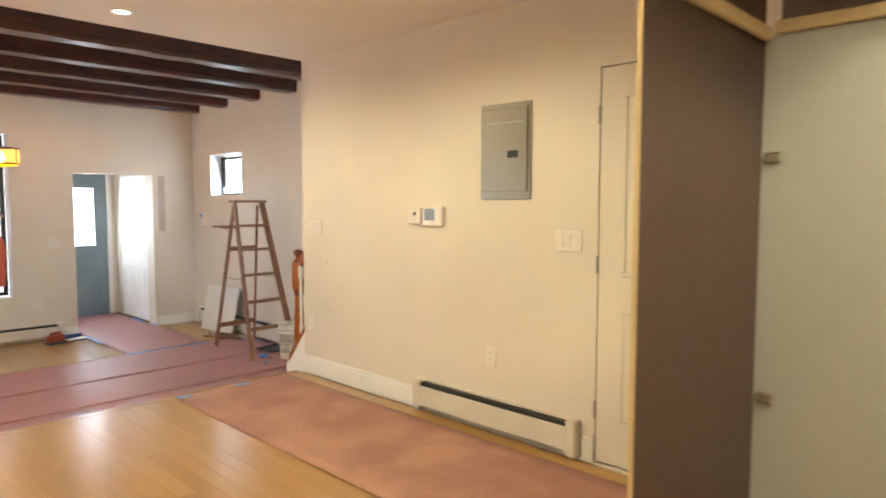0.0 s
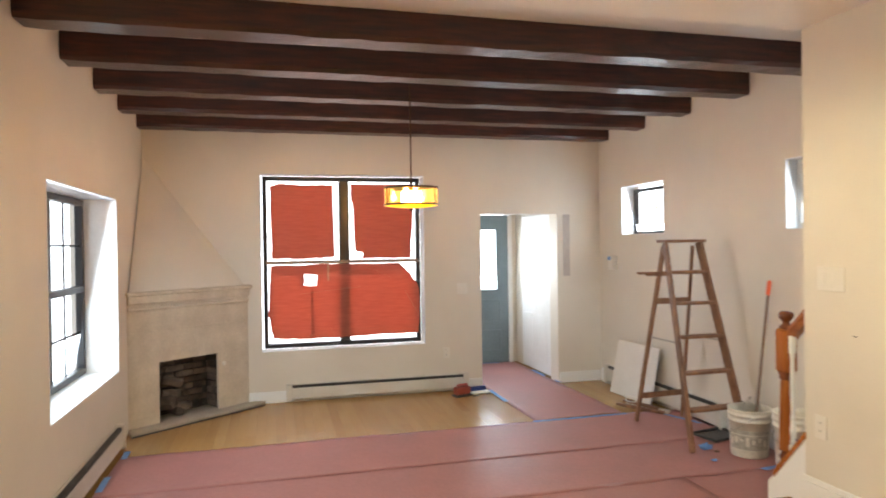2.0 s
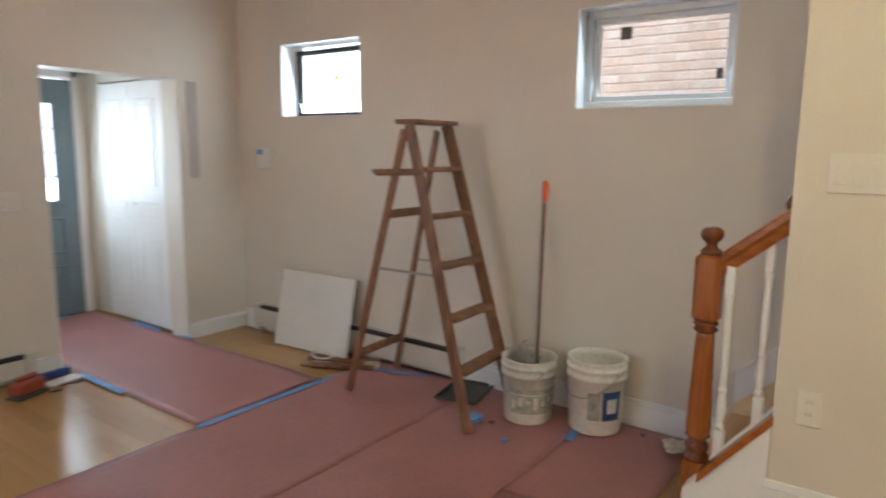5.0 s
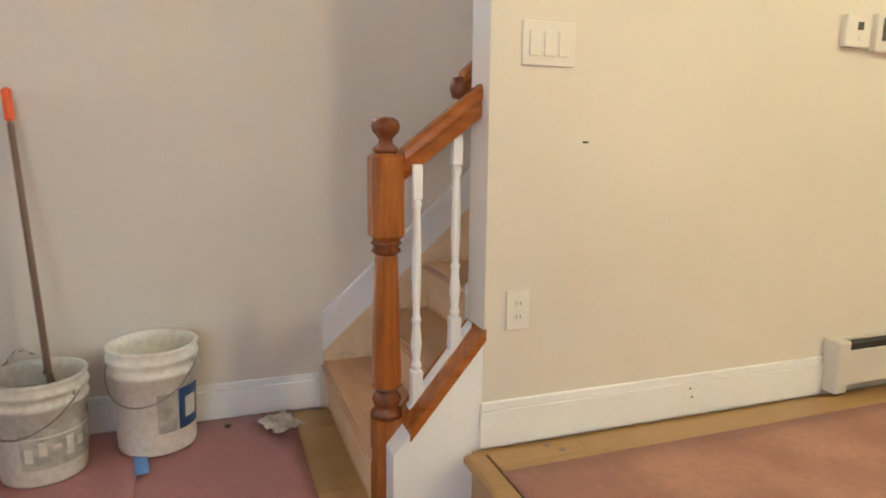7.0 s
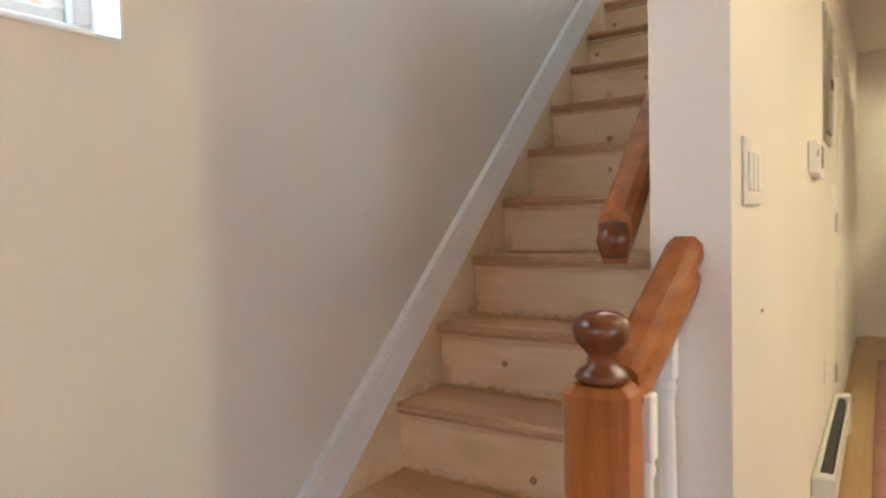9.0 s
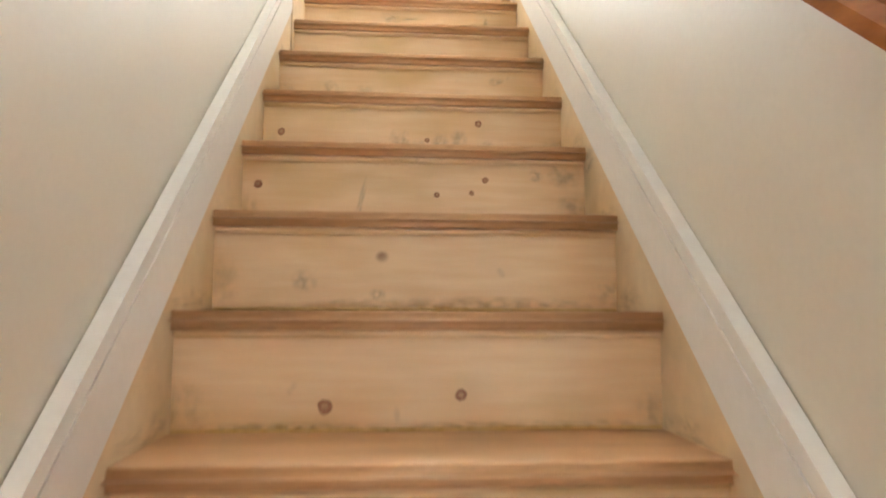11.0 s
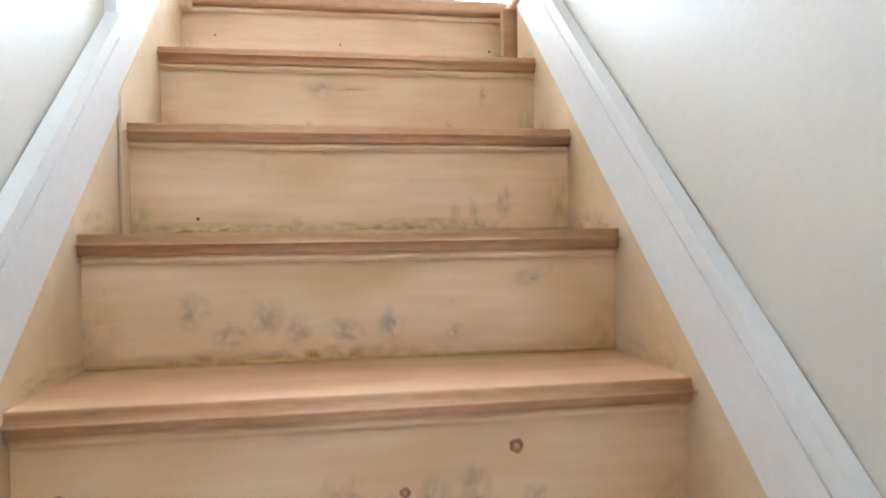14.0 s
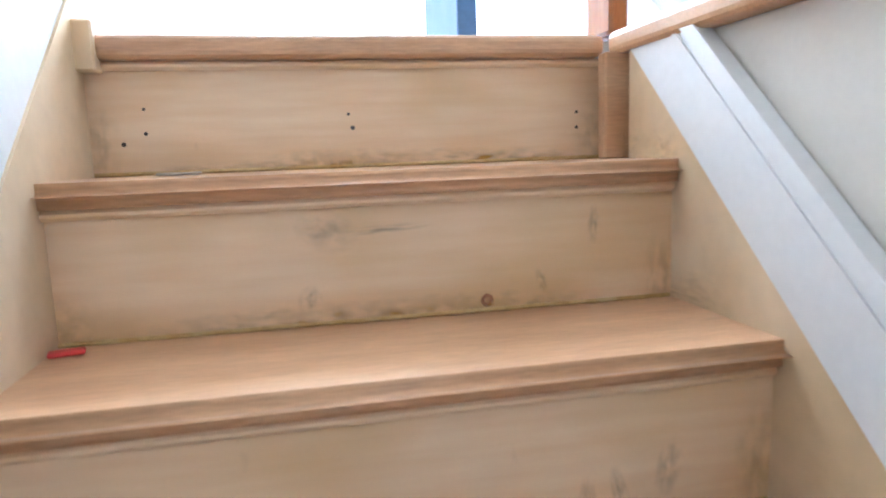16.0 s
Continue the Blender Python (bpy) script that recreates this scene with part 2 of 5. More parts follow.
def pine_riser():
    """Pale pine with growth rings, round knots and grey scuffs."""
    m = bpy.data.materials.new("knotty_pine_riser")
    m.use_nodes = True
    n, l = m.node_tree.nodes, m.node_tree.links
    b = n["Principled BSDF"]
    b.inputs["Roughness"].default_value = 0.45
    tc, info, sc, add = n.new("ShaderNodeTexCoord"), n.new("ShaderNodeObjectInfo"), n.new("ShaderNodeVectorMath"), n.new("ShaderNodeVectorMath")
    sc.operation, add.operation = "SCALE", "ADD"
    sc.inputs[0].default_value = (13, 5, 7)
    l.new(info.outputs["Random"], sc.inputs["Scale"])
    l.new(tc.outputs["Object"], add.inputs[0])
    l.new(sc.outputs[0], add.inputs[1])

    def tex(kind, scale, stretch):
        mp, t = n.new("ShaderNodeMapping"), n.new(kind)
        mp.inputs["Scale"].default_value = stretch
        t.inputs["Scale"].default_value = scale
        l.new(add.outputs[0], mp.inputs[0])
        l.new(mp.outputs[0], t.inputs["Vector"])
        return t

    def ramp(src, a, ca, c, cc):
        r = n.new("ShaderNodeValToRGB")
        r.color_ramp.elements[0].position, r.color_ramp.elements[1].position = a, c
        r.color_ramp.elements[0].color, r.color_ramp.elements[1].color = (*ca, 1), (*cc, 1)
        l.new(src, r.inputs[0])
        return r.outputs[0]

    def blend(f, a, c, kind="MIX"):
        x = n.new("ShaderNodeMix")
        x.data_type, x.blend_type = "RGBA", kind
        l.new(f, x.inputs[0])
        l.new(a, x.inputs[6])
        if isinstance(c, tuple):
            x.inputs[7].default_value = (*c, 1)
        else:
            l.new(c, x.inputs[7])
        return x.outputs[2]

    grain = tex("ShaderNodeTexNoise", 4, (1.5, 8, 14))
    base = ramp(grain.outputs[0], 0.25, (0.77, 0.53, 0.315), 0.75, (0.84, 0.63, 0.415))
    knots = tex("ShaderNodeTexVoronoi", 5.2, (1, 0.0, 1.15))
    knot = ramp(knots.outputs["Distance"], 0.035, (1, 1, 1), 0.085, (0, 0, 0))
    sel = tex("ShaderNodeTexNoise", 2.3, (1, 0.3, 1))
    pick = ramp(sel.outputs[0], 0.62, (0, 0, 0), 0.67, (1, 1, 1))
    mk = n.new("ShaderNodeMath")
    mk.operation = "MULTIPLY"
    l.new(knot, mk.inputs[0])
    l.new(pick, mk.inputs[1])
    col = blend(mk.outputs[0], base, (0.26, 0.10, 0.05))
    scuff = tex("ShaderNodeTexNoise", 19, (1.2, 0.3, 0.8))
    sf = ramp(scuff.outputs[0], 0.72, (0, 0, 0), 0.84, (0.4, 0.4, 0.4))
    col = blend(sf, col, (0.25, 0.19, 0.15))
    yel = tex("ShaderNodeTexNoise", 3.1, (1, 0.4, 2))
    yf = ramp(yel.outputs[0], 0.48, (0, 0, 0), 0.72, (0.7, 0.7, 0.7))
    col = blend(yf, col, (0.62, 0.40, 0.17))
    l.new(col, b.inputs["Base Color"])
    return m


PINE = pine_riser()
VARNISH = mat("yellowed_varnish", (0.50, 0.31, 0.09), 0.3, (0.62, 0.44, 0.2), 14, 60, 0.1, stretch=(3, 1, 1), rand=0.1)
RAWPINE = mat("raw_pine_stringer", (0.80, 0.66, 0.49), 0.5, (0.70, 0.52, 0.31), 4, 30, 0.06, stretch=(2, 1, 1), fine=0.04)

# ---- mesh helpers ----


def mesh(name, bm, material, smooth=False):
    bmesh.ops.recalc_face_normals(bm, faces=bm.faces)
    me = bpy.data.meshes.new(name)
    bm.to_mesh(me)
    bm.free()
    me.materials.append(material)
    if smooth:
        for p in me.polygons:
            p.use_smooth = True
    return me


def part(name, bm, material, parent=None, label="", smooth=False, kind=""):
    ob = new(name, mesh(name, bm, material, smooth))
    if parent:
        ob.parent = parent
    return tagged(ob, label, kind=kind)


def thing(name, label, category, m=None, group="", kind=""):
    ob = new(name)
    ob.empty_display_size = 0.1
    if m is not None:
        ob.matrix_world = m
    return tagged(ob, label, category, group, kind)


def box(x0, x1, y0, y1, z0, z1, bevel=0.0, bm=None, seg=1):
    b = bmesh.new()
    bmesh.ops.create_cube(b, size=1)
    bmesh.ops.transform(b, verts=b.verts, matrix=Matrix.LocRotScale(((x0 + x1) / 2, (y0 + y1) / 2, (z0 + z1) / 2), None,
                                                                    (abs(x1 - x0), abs(y1 - y0), abs(z1 - z0))))
    if bevel:
        bmesh.ops.bevel(b, geom=b.edges[:], offset=bevel, segments=seg, affect="EDGES", profile=0.5)
    if bm is None:
        return b
    return join(bm, b)


def join(bm, b):
    me = bpy.data.meshes.new("tmp")
    b.to_mesh(me)
    b.free()
    bm.from_mesh(me)
    bpy.data.meshes.remove(me)
    return bm


def lathe(profile, seg=24, bm=None, sides=0):
    b = bmesh.new()
    seg = sides or seg
    rings = []
    for r, z in profile:
        rings.append([b.verts.new((r * math.cos(2 * math.pi * (i + 0.5) / seg), r * math.sin(2 * math.pi * (i + 0.5) / seg), z)) for i in range(seg)])
    for a, c in zip(rings, rings[1:]):
        for i in range(seg):
            b.faces.new((a[i], a[(i + 1) % seg], c[(i + 1) % seg], c[i]))
    if profile[0][0] > 1e-4:
        b.faces.new(rings[0][::-1])
    if profile[-1][0] > 1e-4:
        b.faces.new(rings[-1])
    return b if bm is None else join(bm, b)


def moved(b, m):
    bmesh.ops.transform(b, verts=b.verts, matrix=m)
    return b


def bar(p, q, w, d, bevel=0.0, roll=0.0):
    """A bar from p to q, w across and d deep."""
    p, q = Vector(p), Vector(q)
    L = (q - p).length
    b = box(-w / 2, w / 2, -d / 2, d / 2, 0, L, bevel)
    turn = (q - p).to_track_quat("Z", "Y").to_matrix().to_4x4()
    return moved(b, Matrix.Translation(p) @ turn @ pose(0, 0, 0, 0, 0, roll))


def prism(points, axis, a, b_):
    """A flat outline of (u, v) pairs drawn out along an axis from a to b_."""
    b = bmesh.new()

    def put(u, v, w):
        return {"x": (w, u, v), "y": (u, w, v), "z": (u, v, w)}[axis]
    lo = [b.verts.new(put(u, v, a)) for u, v in points]
    hi = [b.verts.new(put(u, v, b_)) for u, v in points]
    n = len(points)
    b.faces.new(lo)
    b.faces.new(hi[::-1])
    for i in range(n):
        b.faces.new((lo[i], hi[i], hi[(i + 1) % n], lo[(i + 1) % n]))
    return b


def solid(name, label, category, bm, material, kind="structure", smooth=False, group=""):
    return tagged(part(name, bm, material, smooth=smooth), label, category, group, kind)


# ---- the plan ----
XL, XP, XS = -4.95, -1.0, -0.87     # left wall, partition face, partition's stair side
YB, YE = -9.8, -4.11                # back wall, end of the partition
ZR, ZC, ZK = 0.235, 2.95, 2.71      # raised floor, front ceiling, rear ceiling
RISE, RUN, NOSE, STEPS = 0.202, 0.2225, -3.785, 16
ZU = RISE * STEPS                   # upper floor
YU = NOSE - RUN * (STEPS - 1)       # its edge
UT = 5.75                           # upper ceiling


def wall_with_holes(name, label, axis, at0, at1, u0, u1, z0, z1, holes, material=PAINT):
    """A thick wall along an axis with rectangular openings (u0, u1, z0, z1) through it."""
    us = sorted({u0, u1, *[h[0] for h in holes], *[h[1] for h in holes]})
    zs = sorted({z0, z1, *[h[2] for h in holes], *[h[3] for h in holes]})
    bm = bmesh.new()
    grid = {}

    def vert(u, z, w):
        k = (u, z, w)
        if k not in grid:
            grid[k] = bm.verts.new((w, u, z) if axis == "x" else (u, w, z))
        return grid[k]

    def filled(i, j):
        if not (0 <= i < len(us) - 1 and 0 <= j < len(zs) - 1):
            return False
        cu, cz = (us[i] + us[i + 1]) / 2, (zs[j] + zs[j + 1]) / 2
        return not any(h[0] < cu < h[1] and h[2] < cz < h[3] for h in holes)
    for i in range(len(us) - 1):
        for j in range(len(zs) - 1):
            if not filled(i, j):
                continue
            a, b, c, d = us[i], us[i + 1], zs[j], zs[j + 1]
            for w in (at0, at1):
                bm.faces.new([vert(*k, w) for k in ((a, c), (b, c), (b, d), (a, d))])
            for di, dj, e in ((-1, 0, ((a, c), (a, d))), (1, 0, ((b, c), (b, d))), (0, -1, ((a, c), (b, c))), (0, 1, ((a, d), (b, d)))):
                if not filled(i + di, j + dj):
                    p, q = e
                    bm.faces.new([vert(*p, at0), vert(*q, at0), vert(*q, at1), vert(*p, at1)])
    return solid(name, label, "wall", bm, material)


WIN = (-3.835, -2.11, 0.525, 2.365)     # front window opening
DOORWAY = (-1.465, -0.54, 0.0, 1.95)
LWIN = (-2.80, -1.10, 0.60, 2.02)
SWIN = (-1.31, -0.51, 1.69, 2.215)
BWIN = (-3.685, -2.885, 1.69, 2.215)
wall_with_holes("wall_north", "off-white plaster wall with a large window and a doorway", "y", 0.0, 0.22, XL - 0.35, 0.0, -0.1, ZC + 0.2, [WIN, (DOORWAY[0], DOORWAY[1], -0.1, 1.95)])
wall_with_holes("wall_west", "off-white plaster wall with one deep window", "x", XL - 0.35, XL, YB, 0.0, -0.1, ZC + 0.2, [LWIN])
wall_with_holes("wall_east", "off-white plaster wall with two small high windows beside the stairs", "x", 0.0, 0.22, YB - 0.6, 0.22, -0.1, UT, [SWIN, BWIN])
solid("wall_south", "plain off-white plaster wall", "wall", box(XL - 0.35, -0.001, YB - 0.12, YB, -0.1, ZC), PAINT)
DOOR = (-7.56, -6.79, ZR, 2.285)
wall_with_holes("wall_partition", "cream painted partition wall with an electrical panel and a door", "x", XP, XS, YB, YE, -0.1, ZU - 0.035, [DOOR])
solid("ceiling_front", "white plaster ceiling between dark beams", "ceiling", box(XL, 0, YE, 0, ZC, ZC + 0.1), CEIL)
solid("ceiling_rear", "smooth off-white dropped ceiling with recessed lights", "ceiling", box(XL, XP - 0.001, YB, YE - 0.001, ZK, ZK + 0.33), CEIL)
solid("floor", "oak floor base under boards and paper", "floor", box(XL, 0, YE + 0.05, 0, -0.12, -0.014), OAK)
solid("floor_raised", "raised oak floor base one step above", "floor", box(XL, XP - 0.001, YB, YE + 0.03, -0.1, ZR - 0.014), OAK)
solid("trim_step_nosing", "oak nosing along the raised floor edge", "trim", box(XL, XP - 0.035, YE + 0.005, YE + 0.075, ZR - 0.03, ZR + 0.001, 0.008), OAK)

# entrance lobby beyond the doorway
solid("floor_lobby", "floor of the entrance lobby", "floor", box(-1.75, 0.2, 0.0, 1.6, -0.12, -0.003), OAK)
solid("ceiling_lobby", "white ceiling of the entrance lobby", "ceiling", box(-1.75, 0.2, 0.22, 1.6, 2.32, 2.4), CEIL)
solid("wall_lobby_west", "white wall of the entrance lobby", "wall", box(-1.75, -1.60, 0.22, 1.45, 0, 2.32), PAINT)
wall_with_holes("wall_lobby_front", "outer wall round the entrance door", "y", 1.45, 1.6, -1.75, 0.2, 0, 2.32, [(-1.46, -0.62, 0, 2.02)])
wall_with_holes("wall_lobby_east", "white lobby wall round the closet doors", "x", -0.50, -0.38, 0.22, 1.45, 0, 2.32, [(0.26, 1.20, 0, 1.98)])
solid("wall_closet", "back of the lobby closet", "wall", box(-0.02, 0.0, 0.22, 1.45, 0, 2.32), PAINT)

# upper floor, walls and ceiling
wall_with_holes("floor_upper", "white-edged upper floor around the stairwell", "y", YB - 0.6, YU - 0.05, XL, 0.0, ZU - 0.2, ZU, [], WHITE)
solid("floor_upper_side", "upper floor beside the stairwell", "floor", box(XL, XS - 0.004, YU + 0.002, YE, ZU - 0.17, ZU), WHITE)
solid("floor_upper_front", "upper floor above the front room", "floor", box(XL, 0, YE + 0.001, 0.2, ZU - 0.17, ZU), WHITE)
solid("ceiling_upper", "white ceiling over the stairwell", "ceiling", box(-3.0, 0.2, YB - 0.6, YE + 0.6, UT, UT + 0.1), CEIL)
wall_with_holes("wall_upper_south", "bright white wall at the stair head with a doorway", "y", YB - 0.72, YB - 0.6, -3.0, 0.2, ZU, UT, [(-1.9, -1.05, ZU, ZU + 2.05), (-0.60, -0.54, ZU, ZU + 2.0)], WHITE)
solid("wall_upper_north", "white upper wall over the front room", "wall", box(-3.0, 0, YE + 0.6, YE + 0.7, ZU, UT), PAINT)
solid("wall_upper_west", "white upper wall beyond the stairwell", "wall", box(-3.1, -3.0, YB - 0.7, YE + 0.6, ZU, UT), PAINT)

# outside
solid("ground", "pale ground outside the house", "ground", box(-400, 400, -400, 400, -0.5, -0.3), OUTWALL)
solid("backdrop_front", "overexposed bright street outside the front window", "backdrop", box(-9, 6, 3.6, 3.65, -0.3, 6), BACKDROP)
# Raised to 15 m so the backdrop also blocks sun from the side window.
solid("backdrop_west", "overexposed bright yard outside the side window", "backdrop", box(-8.05, -8, -8, 5, -0.3, 15), BACKDROP)
solid("backdrop_east", "overexposed bright gap beyond the small window", "backdrop", box(2.6, 2.65, -7, 4, -0.3, 7), BACKDROP)
solid("backdrop_upstairs", "bright daylight beyond the upper doorway", "backdrop", box(-3, 0.2, YB - 2.05, YB - 2.0, ZU - 0.2, UT), BACKDROP)


# ---- ceiling beams ----
random.seed(3)
for k in range(5):
    y = -0.06 - 0.757 * k
    bm = bmesh.new()
    n = 40
    rings = []
    for i in range(n + 1):
        x = XL + 0.003 + (-XL - 0.006) * i / n
        j = [random.uniform(-0.006, 0.006) for _ in range(8)]
        w = 0.19
        prof = [(y, ZC + 0.01), (y, 2.79 + 0.012), (y - 0.014, 2.775), (y - w + 0.014, 2.775), (y - w, 2.79 + 0.012), (y - w, ZC + 0.01)]
        rings.append([bm.verts.new((x, py + j[a] * 0.6, pz + j[(a + 3) % 8] * (0 if a in (0, 5) else 0.7))) for a, (py, pz) in enumerate(prof)])
    for a, c in zip(rings, rings[1:]):
        for i in range(6):
            bm.faces.new((a[i], a[(i + 1) % 6], c[(i + 1) % 6], c[i]))
    bm.faces.new(rings[0])
    bm.faces.new(rings[-1][::-1])
    solid("ceiling_beam", "dark brown glossy rough-hewn ceiling beam", "beam", bm, BEAM, kind="", group="ceiling beams")


# ---- baseboards ----
def baseboard(x0, y0, x1, y1, z, side, h=0.15):
    """side: unit vector into the room."""
    t = 0.016
    sx, sy = side
    b = box(min(x0, x1, x0 + sx * t, x1 + sx * t), max(x0, x1, x0 + sx * t, x1 + sx * t), min(y0, y1, y0 + sy * t, y1 + sy * t),
            max(y0, y1, y0 + sy * t, y1 + sy * t), z, z + h - 0.03)
    t = 0.011
    box(min(x0, x1, x0 + sx * t, x1 + sx * t), max(x0, x1, x0 + sx * t, x1 + sx * t), min(y0, y1, y0 + sy * t, y1 + sy * t),
        max(y0, y1, y0 + sy * t, y1 + sy * t), z + h - 0.03, z + h, 0.004, b)
    return solid("baseboard", "white painted moulded baseboard", "baseboard", b, WHITE)


baseboard(XP, -5.46, XP, -4.10, ZR, (-1, 0), 0.14)
baseboard(XP, -6.785, XP, -6.72, ZR, (-1, 0), 0.14)
baseboard(0, -3.78, 0, -2.22, 0, (-1, 0))
baseboard(0, -0.19, 0, -0.02, 0, (-1, 0))
baseboard(-0.53, 0, -0.02, 0, 0, (0, -1), 0.12)
baseboard(-3.97, 0, -3.60, 0, 0, (0, -1), 0.12)
baseboard(-1.62, 0, -1.47, 0, 0, (0, -1), 0.12)


# ---- windows ----
def frame_bars(bm, axis, at, d, u0, u1, z0, z1, w):
    for a, b, c, e in ((u0, u1, z0, z0 + w), (u0, u1, z1 - w, z1), (u0, u0 + w, z0 + w, z1 - w), (u1 - w, u1, z0 + w, z1 - w)):
        if axis == "y":
            box(a, b, at, at + d, c, e, 0.004, bm)
        else:
            box(at, at + d, a, b, c, e, 0.004, bm)
    return bm


def slab(axis, at, d, u0, u1, z0, z1, bevel=0.0):
    return box(u0, u1, at, at + d, z0, z1, bevel) if axis == "y" else box(at, at + d, u0, u1, z0, z1, bevel)


def liner(name, axis, a0, a1, o, parent):
    """White painted lining of a window's reveal."""
    u0, u1, z0, z1 = o
    t = 0.006
    for nm, q in (("sill", (u0, u1, z0, z0 + t)), ("head_lining", (u0, u1, z1 - t, z1)), ("side_lining", (u0, u0 + t, z0 + t, z1 - t)), ("side_lining", (u1 - t, u1, z0 + t, z1 - t))):
        part(nm, slab(axis, a0, a1 - a0, *q), REVEAL, parent)


# front window: two sashes above, one wide field below, black frame, red paper taped over
w1 = thing("window_1", "black-framed double-hung window covered with torn red paper", "window", kind="structure")
liner("lining", "y", -0.004, 0.13, WIN, w1)
F0, F1, Z0, Z1 = WIN[0] + 0.02, WIN[1] - 0.02, WIN[2] + 0.015, WIN[3] - 0.012
part("window_frame", frame_bars(bmesh.new(), "y", 0.13, 0.07, F0, F1, Z0, Z1, 0.045), BLACK, w1)
part("mullion", slab("y", 0.125, 0.07, -3.02, -2.91, Z0 + 0.045, Z1 - 0.045, 0.006), BLACK, w1)
part("meeting_rail", slab("y", 0.115, 0.05, F0 + 0.02, F1 - 0.02, 1.425, 1.46, 0.006), mat("weathered_rail", (0.34, 0.24, 0.16), 0.5, None, 6, 50), w1)
for a, b in ((F0 + 0.045, -3.02), (-2.91, F1 - 0.045)):
    part("pane", slab("y", 0.17, 0.004, a, b, Z0 + 0.045, Z1 - 0.045), GLASS, w1).visible_shadow = False


def paper(name, outline, y, parent, seed):
    """A sheet with a slightly ragged outline, hung on the glass."""
    random.seed(seed)
    pts = []
    for i, (u, v) in enumerate(outline):
        u2, v2 = outline[(i + 1) % len(outline)]
        for s in range(6):
            f = s / 6
            j = 0.0 if s == 0 else 0.006
            pts.append((u + (u2 - u) * f + random.uniform(-j, j), v + (v2 - v) * f + random.uniform(-j, j)))
    return part(name, prism(pts, "y", y, y + 0.0015), REDPAPER, parent)


paper("red_paper", [(-3.727, 1.486), (-3.380, 1.476), (-3.065, 1.496), (-3.080, 2.271), (-3.422, 2.266), (-3.633, 2.281), (-3.738, 2.251)], 0.155, w1, 1)
paper("red_paper", [(-2.781, 1.470), (-2.760, 1.527), (-2.849, 1.567), (-2.865, 2.042), (-2.891, 2.103), (-2.891, 2.281), (-2.192, 2.287), (-2.207, 1.909), (-2.234, 1.470)], 0.155, w1, 2)
# lower sheets, with a square hole torn where two of them lap
paper("red_paper", [(-3.717, 0.644), (-3.310, 0.624), (-3.310, 1.185), (-3.412, 1.195), (-3.396, 1.312), (-3.317, 1.312), (-3.317, 1.419), (-3.738, 1.409), (-3.754, 1.114), (-3.770, 0.889)], 0.110, w1, 3)
paper("red_paper", [(-3.330, 0.624), (-2.986, 0.629), (-2.986, 1.419), (-3.330, 1.419), (-3.330, 1.309), (-3.254, 1.312), (-3.265, 1.190), (-3.330, 1.185)], 0.112, w1, 5)
paper("red_paper", [(-2.991, 0.634), (-2.160, 0.644), (-2.144, 1.012), (-2.160, 1.164), (-2.255, 1.307), (-2.370, 1.419), (-2.991, 1.419)], 0.114, w1, 4)
paper("paper_flap", [(-3.433, 1.195), (-3.407, 1.185), (-3.391, 1.266), (-3.407, 1.297), (-3.454, 1.231)], 0.106, w1, 6)
for p, q in (((-3.454, 1.105), (-2.802, 1.170)), ((-2.802, 1.394), (-2.633, 1.343)), ((-2.633, 1.343), (-2.455, 1.256)), ((-2.318, 1.119), (-2.223, 0.960)), ((-2.223, 0.960), (-2.144, 0.807)),
             ((-3.464, 0.621), (-3.296, 0.675)), ((-3.128, 0.741), (-3.080, 0.634)), ((-3.144, 1.430), (-3.144, 1.241)), ((-3.738, 0.940), (-3.696, 0.705))):
    part("tape_strip", bar((p[0], 0.1080, p[1]), (q[0], 0.1080, q[1]), 0.022, 0.001), mat("old_tape", (0.62, 0.42, 0.28), 0.4) if "old_tape" not in bpy.data.materials else bpy.data.materials["old_tape"], w1)

# side window: double-hung, black, deep white reveal
w2 = thing("window_2", "black double-hung window in a deep white reveal", "window", kind="structure")
liner("lining", "x", XL - 0.26, XL + 0.003, LWIN, w2)
xw = XL - 0.30
part("window_frame", frame_bars(bmesh.new(), "x", xw, 0.06, LWIN[0] + 0.01, LWIN[1] - 0.01, LWIN[2] + 0.01, LWIN[3] - 0.01, 0.05), BLACK, w2)
part("mullion", slab("x", xw, 0.06, -2.06, -1.92, LWIN[2] + 0.06, LWIN[3] - 0.06, 0.004), BLACK, w2)
part("meeting_rail", slab("x", xw - 0.002, 0.07, LWIN[0] + 0.06, LWIN[1] - 0.06, 1.27, 1.32, 0.004), BLACK, w2)
for a, b in ((LWIN[0] + 0.06, -2.06), (-1.92, LWIN[1] - 0.06)):
    c = (a + b) / 2
    part("muntin", slab("x", xw + 0.02, 0.015, c - 0.007, c + 0.007, LWIN[2] + 0.06, LWIN[3] - 0.06), BLACK, w2)
    for z in (0.95, 1.64):
        part("muntin", slab("x", xw + 0.021, 0.013, a, b, z - 0.007, z + 0.007), BLACK, w2)
    part("pane", slab("x", xw + 0.03, 0.004, a, b, LWIN[2] + 0.06, LWIN[3] - 0.06), GLASS, w2).visible_shadow = False

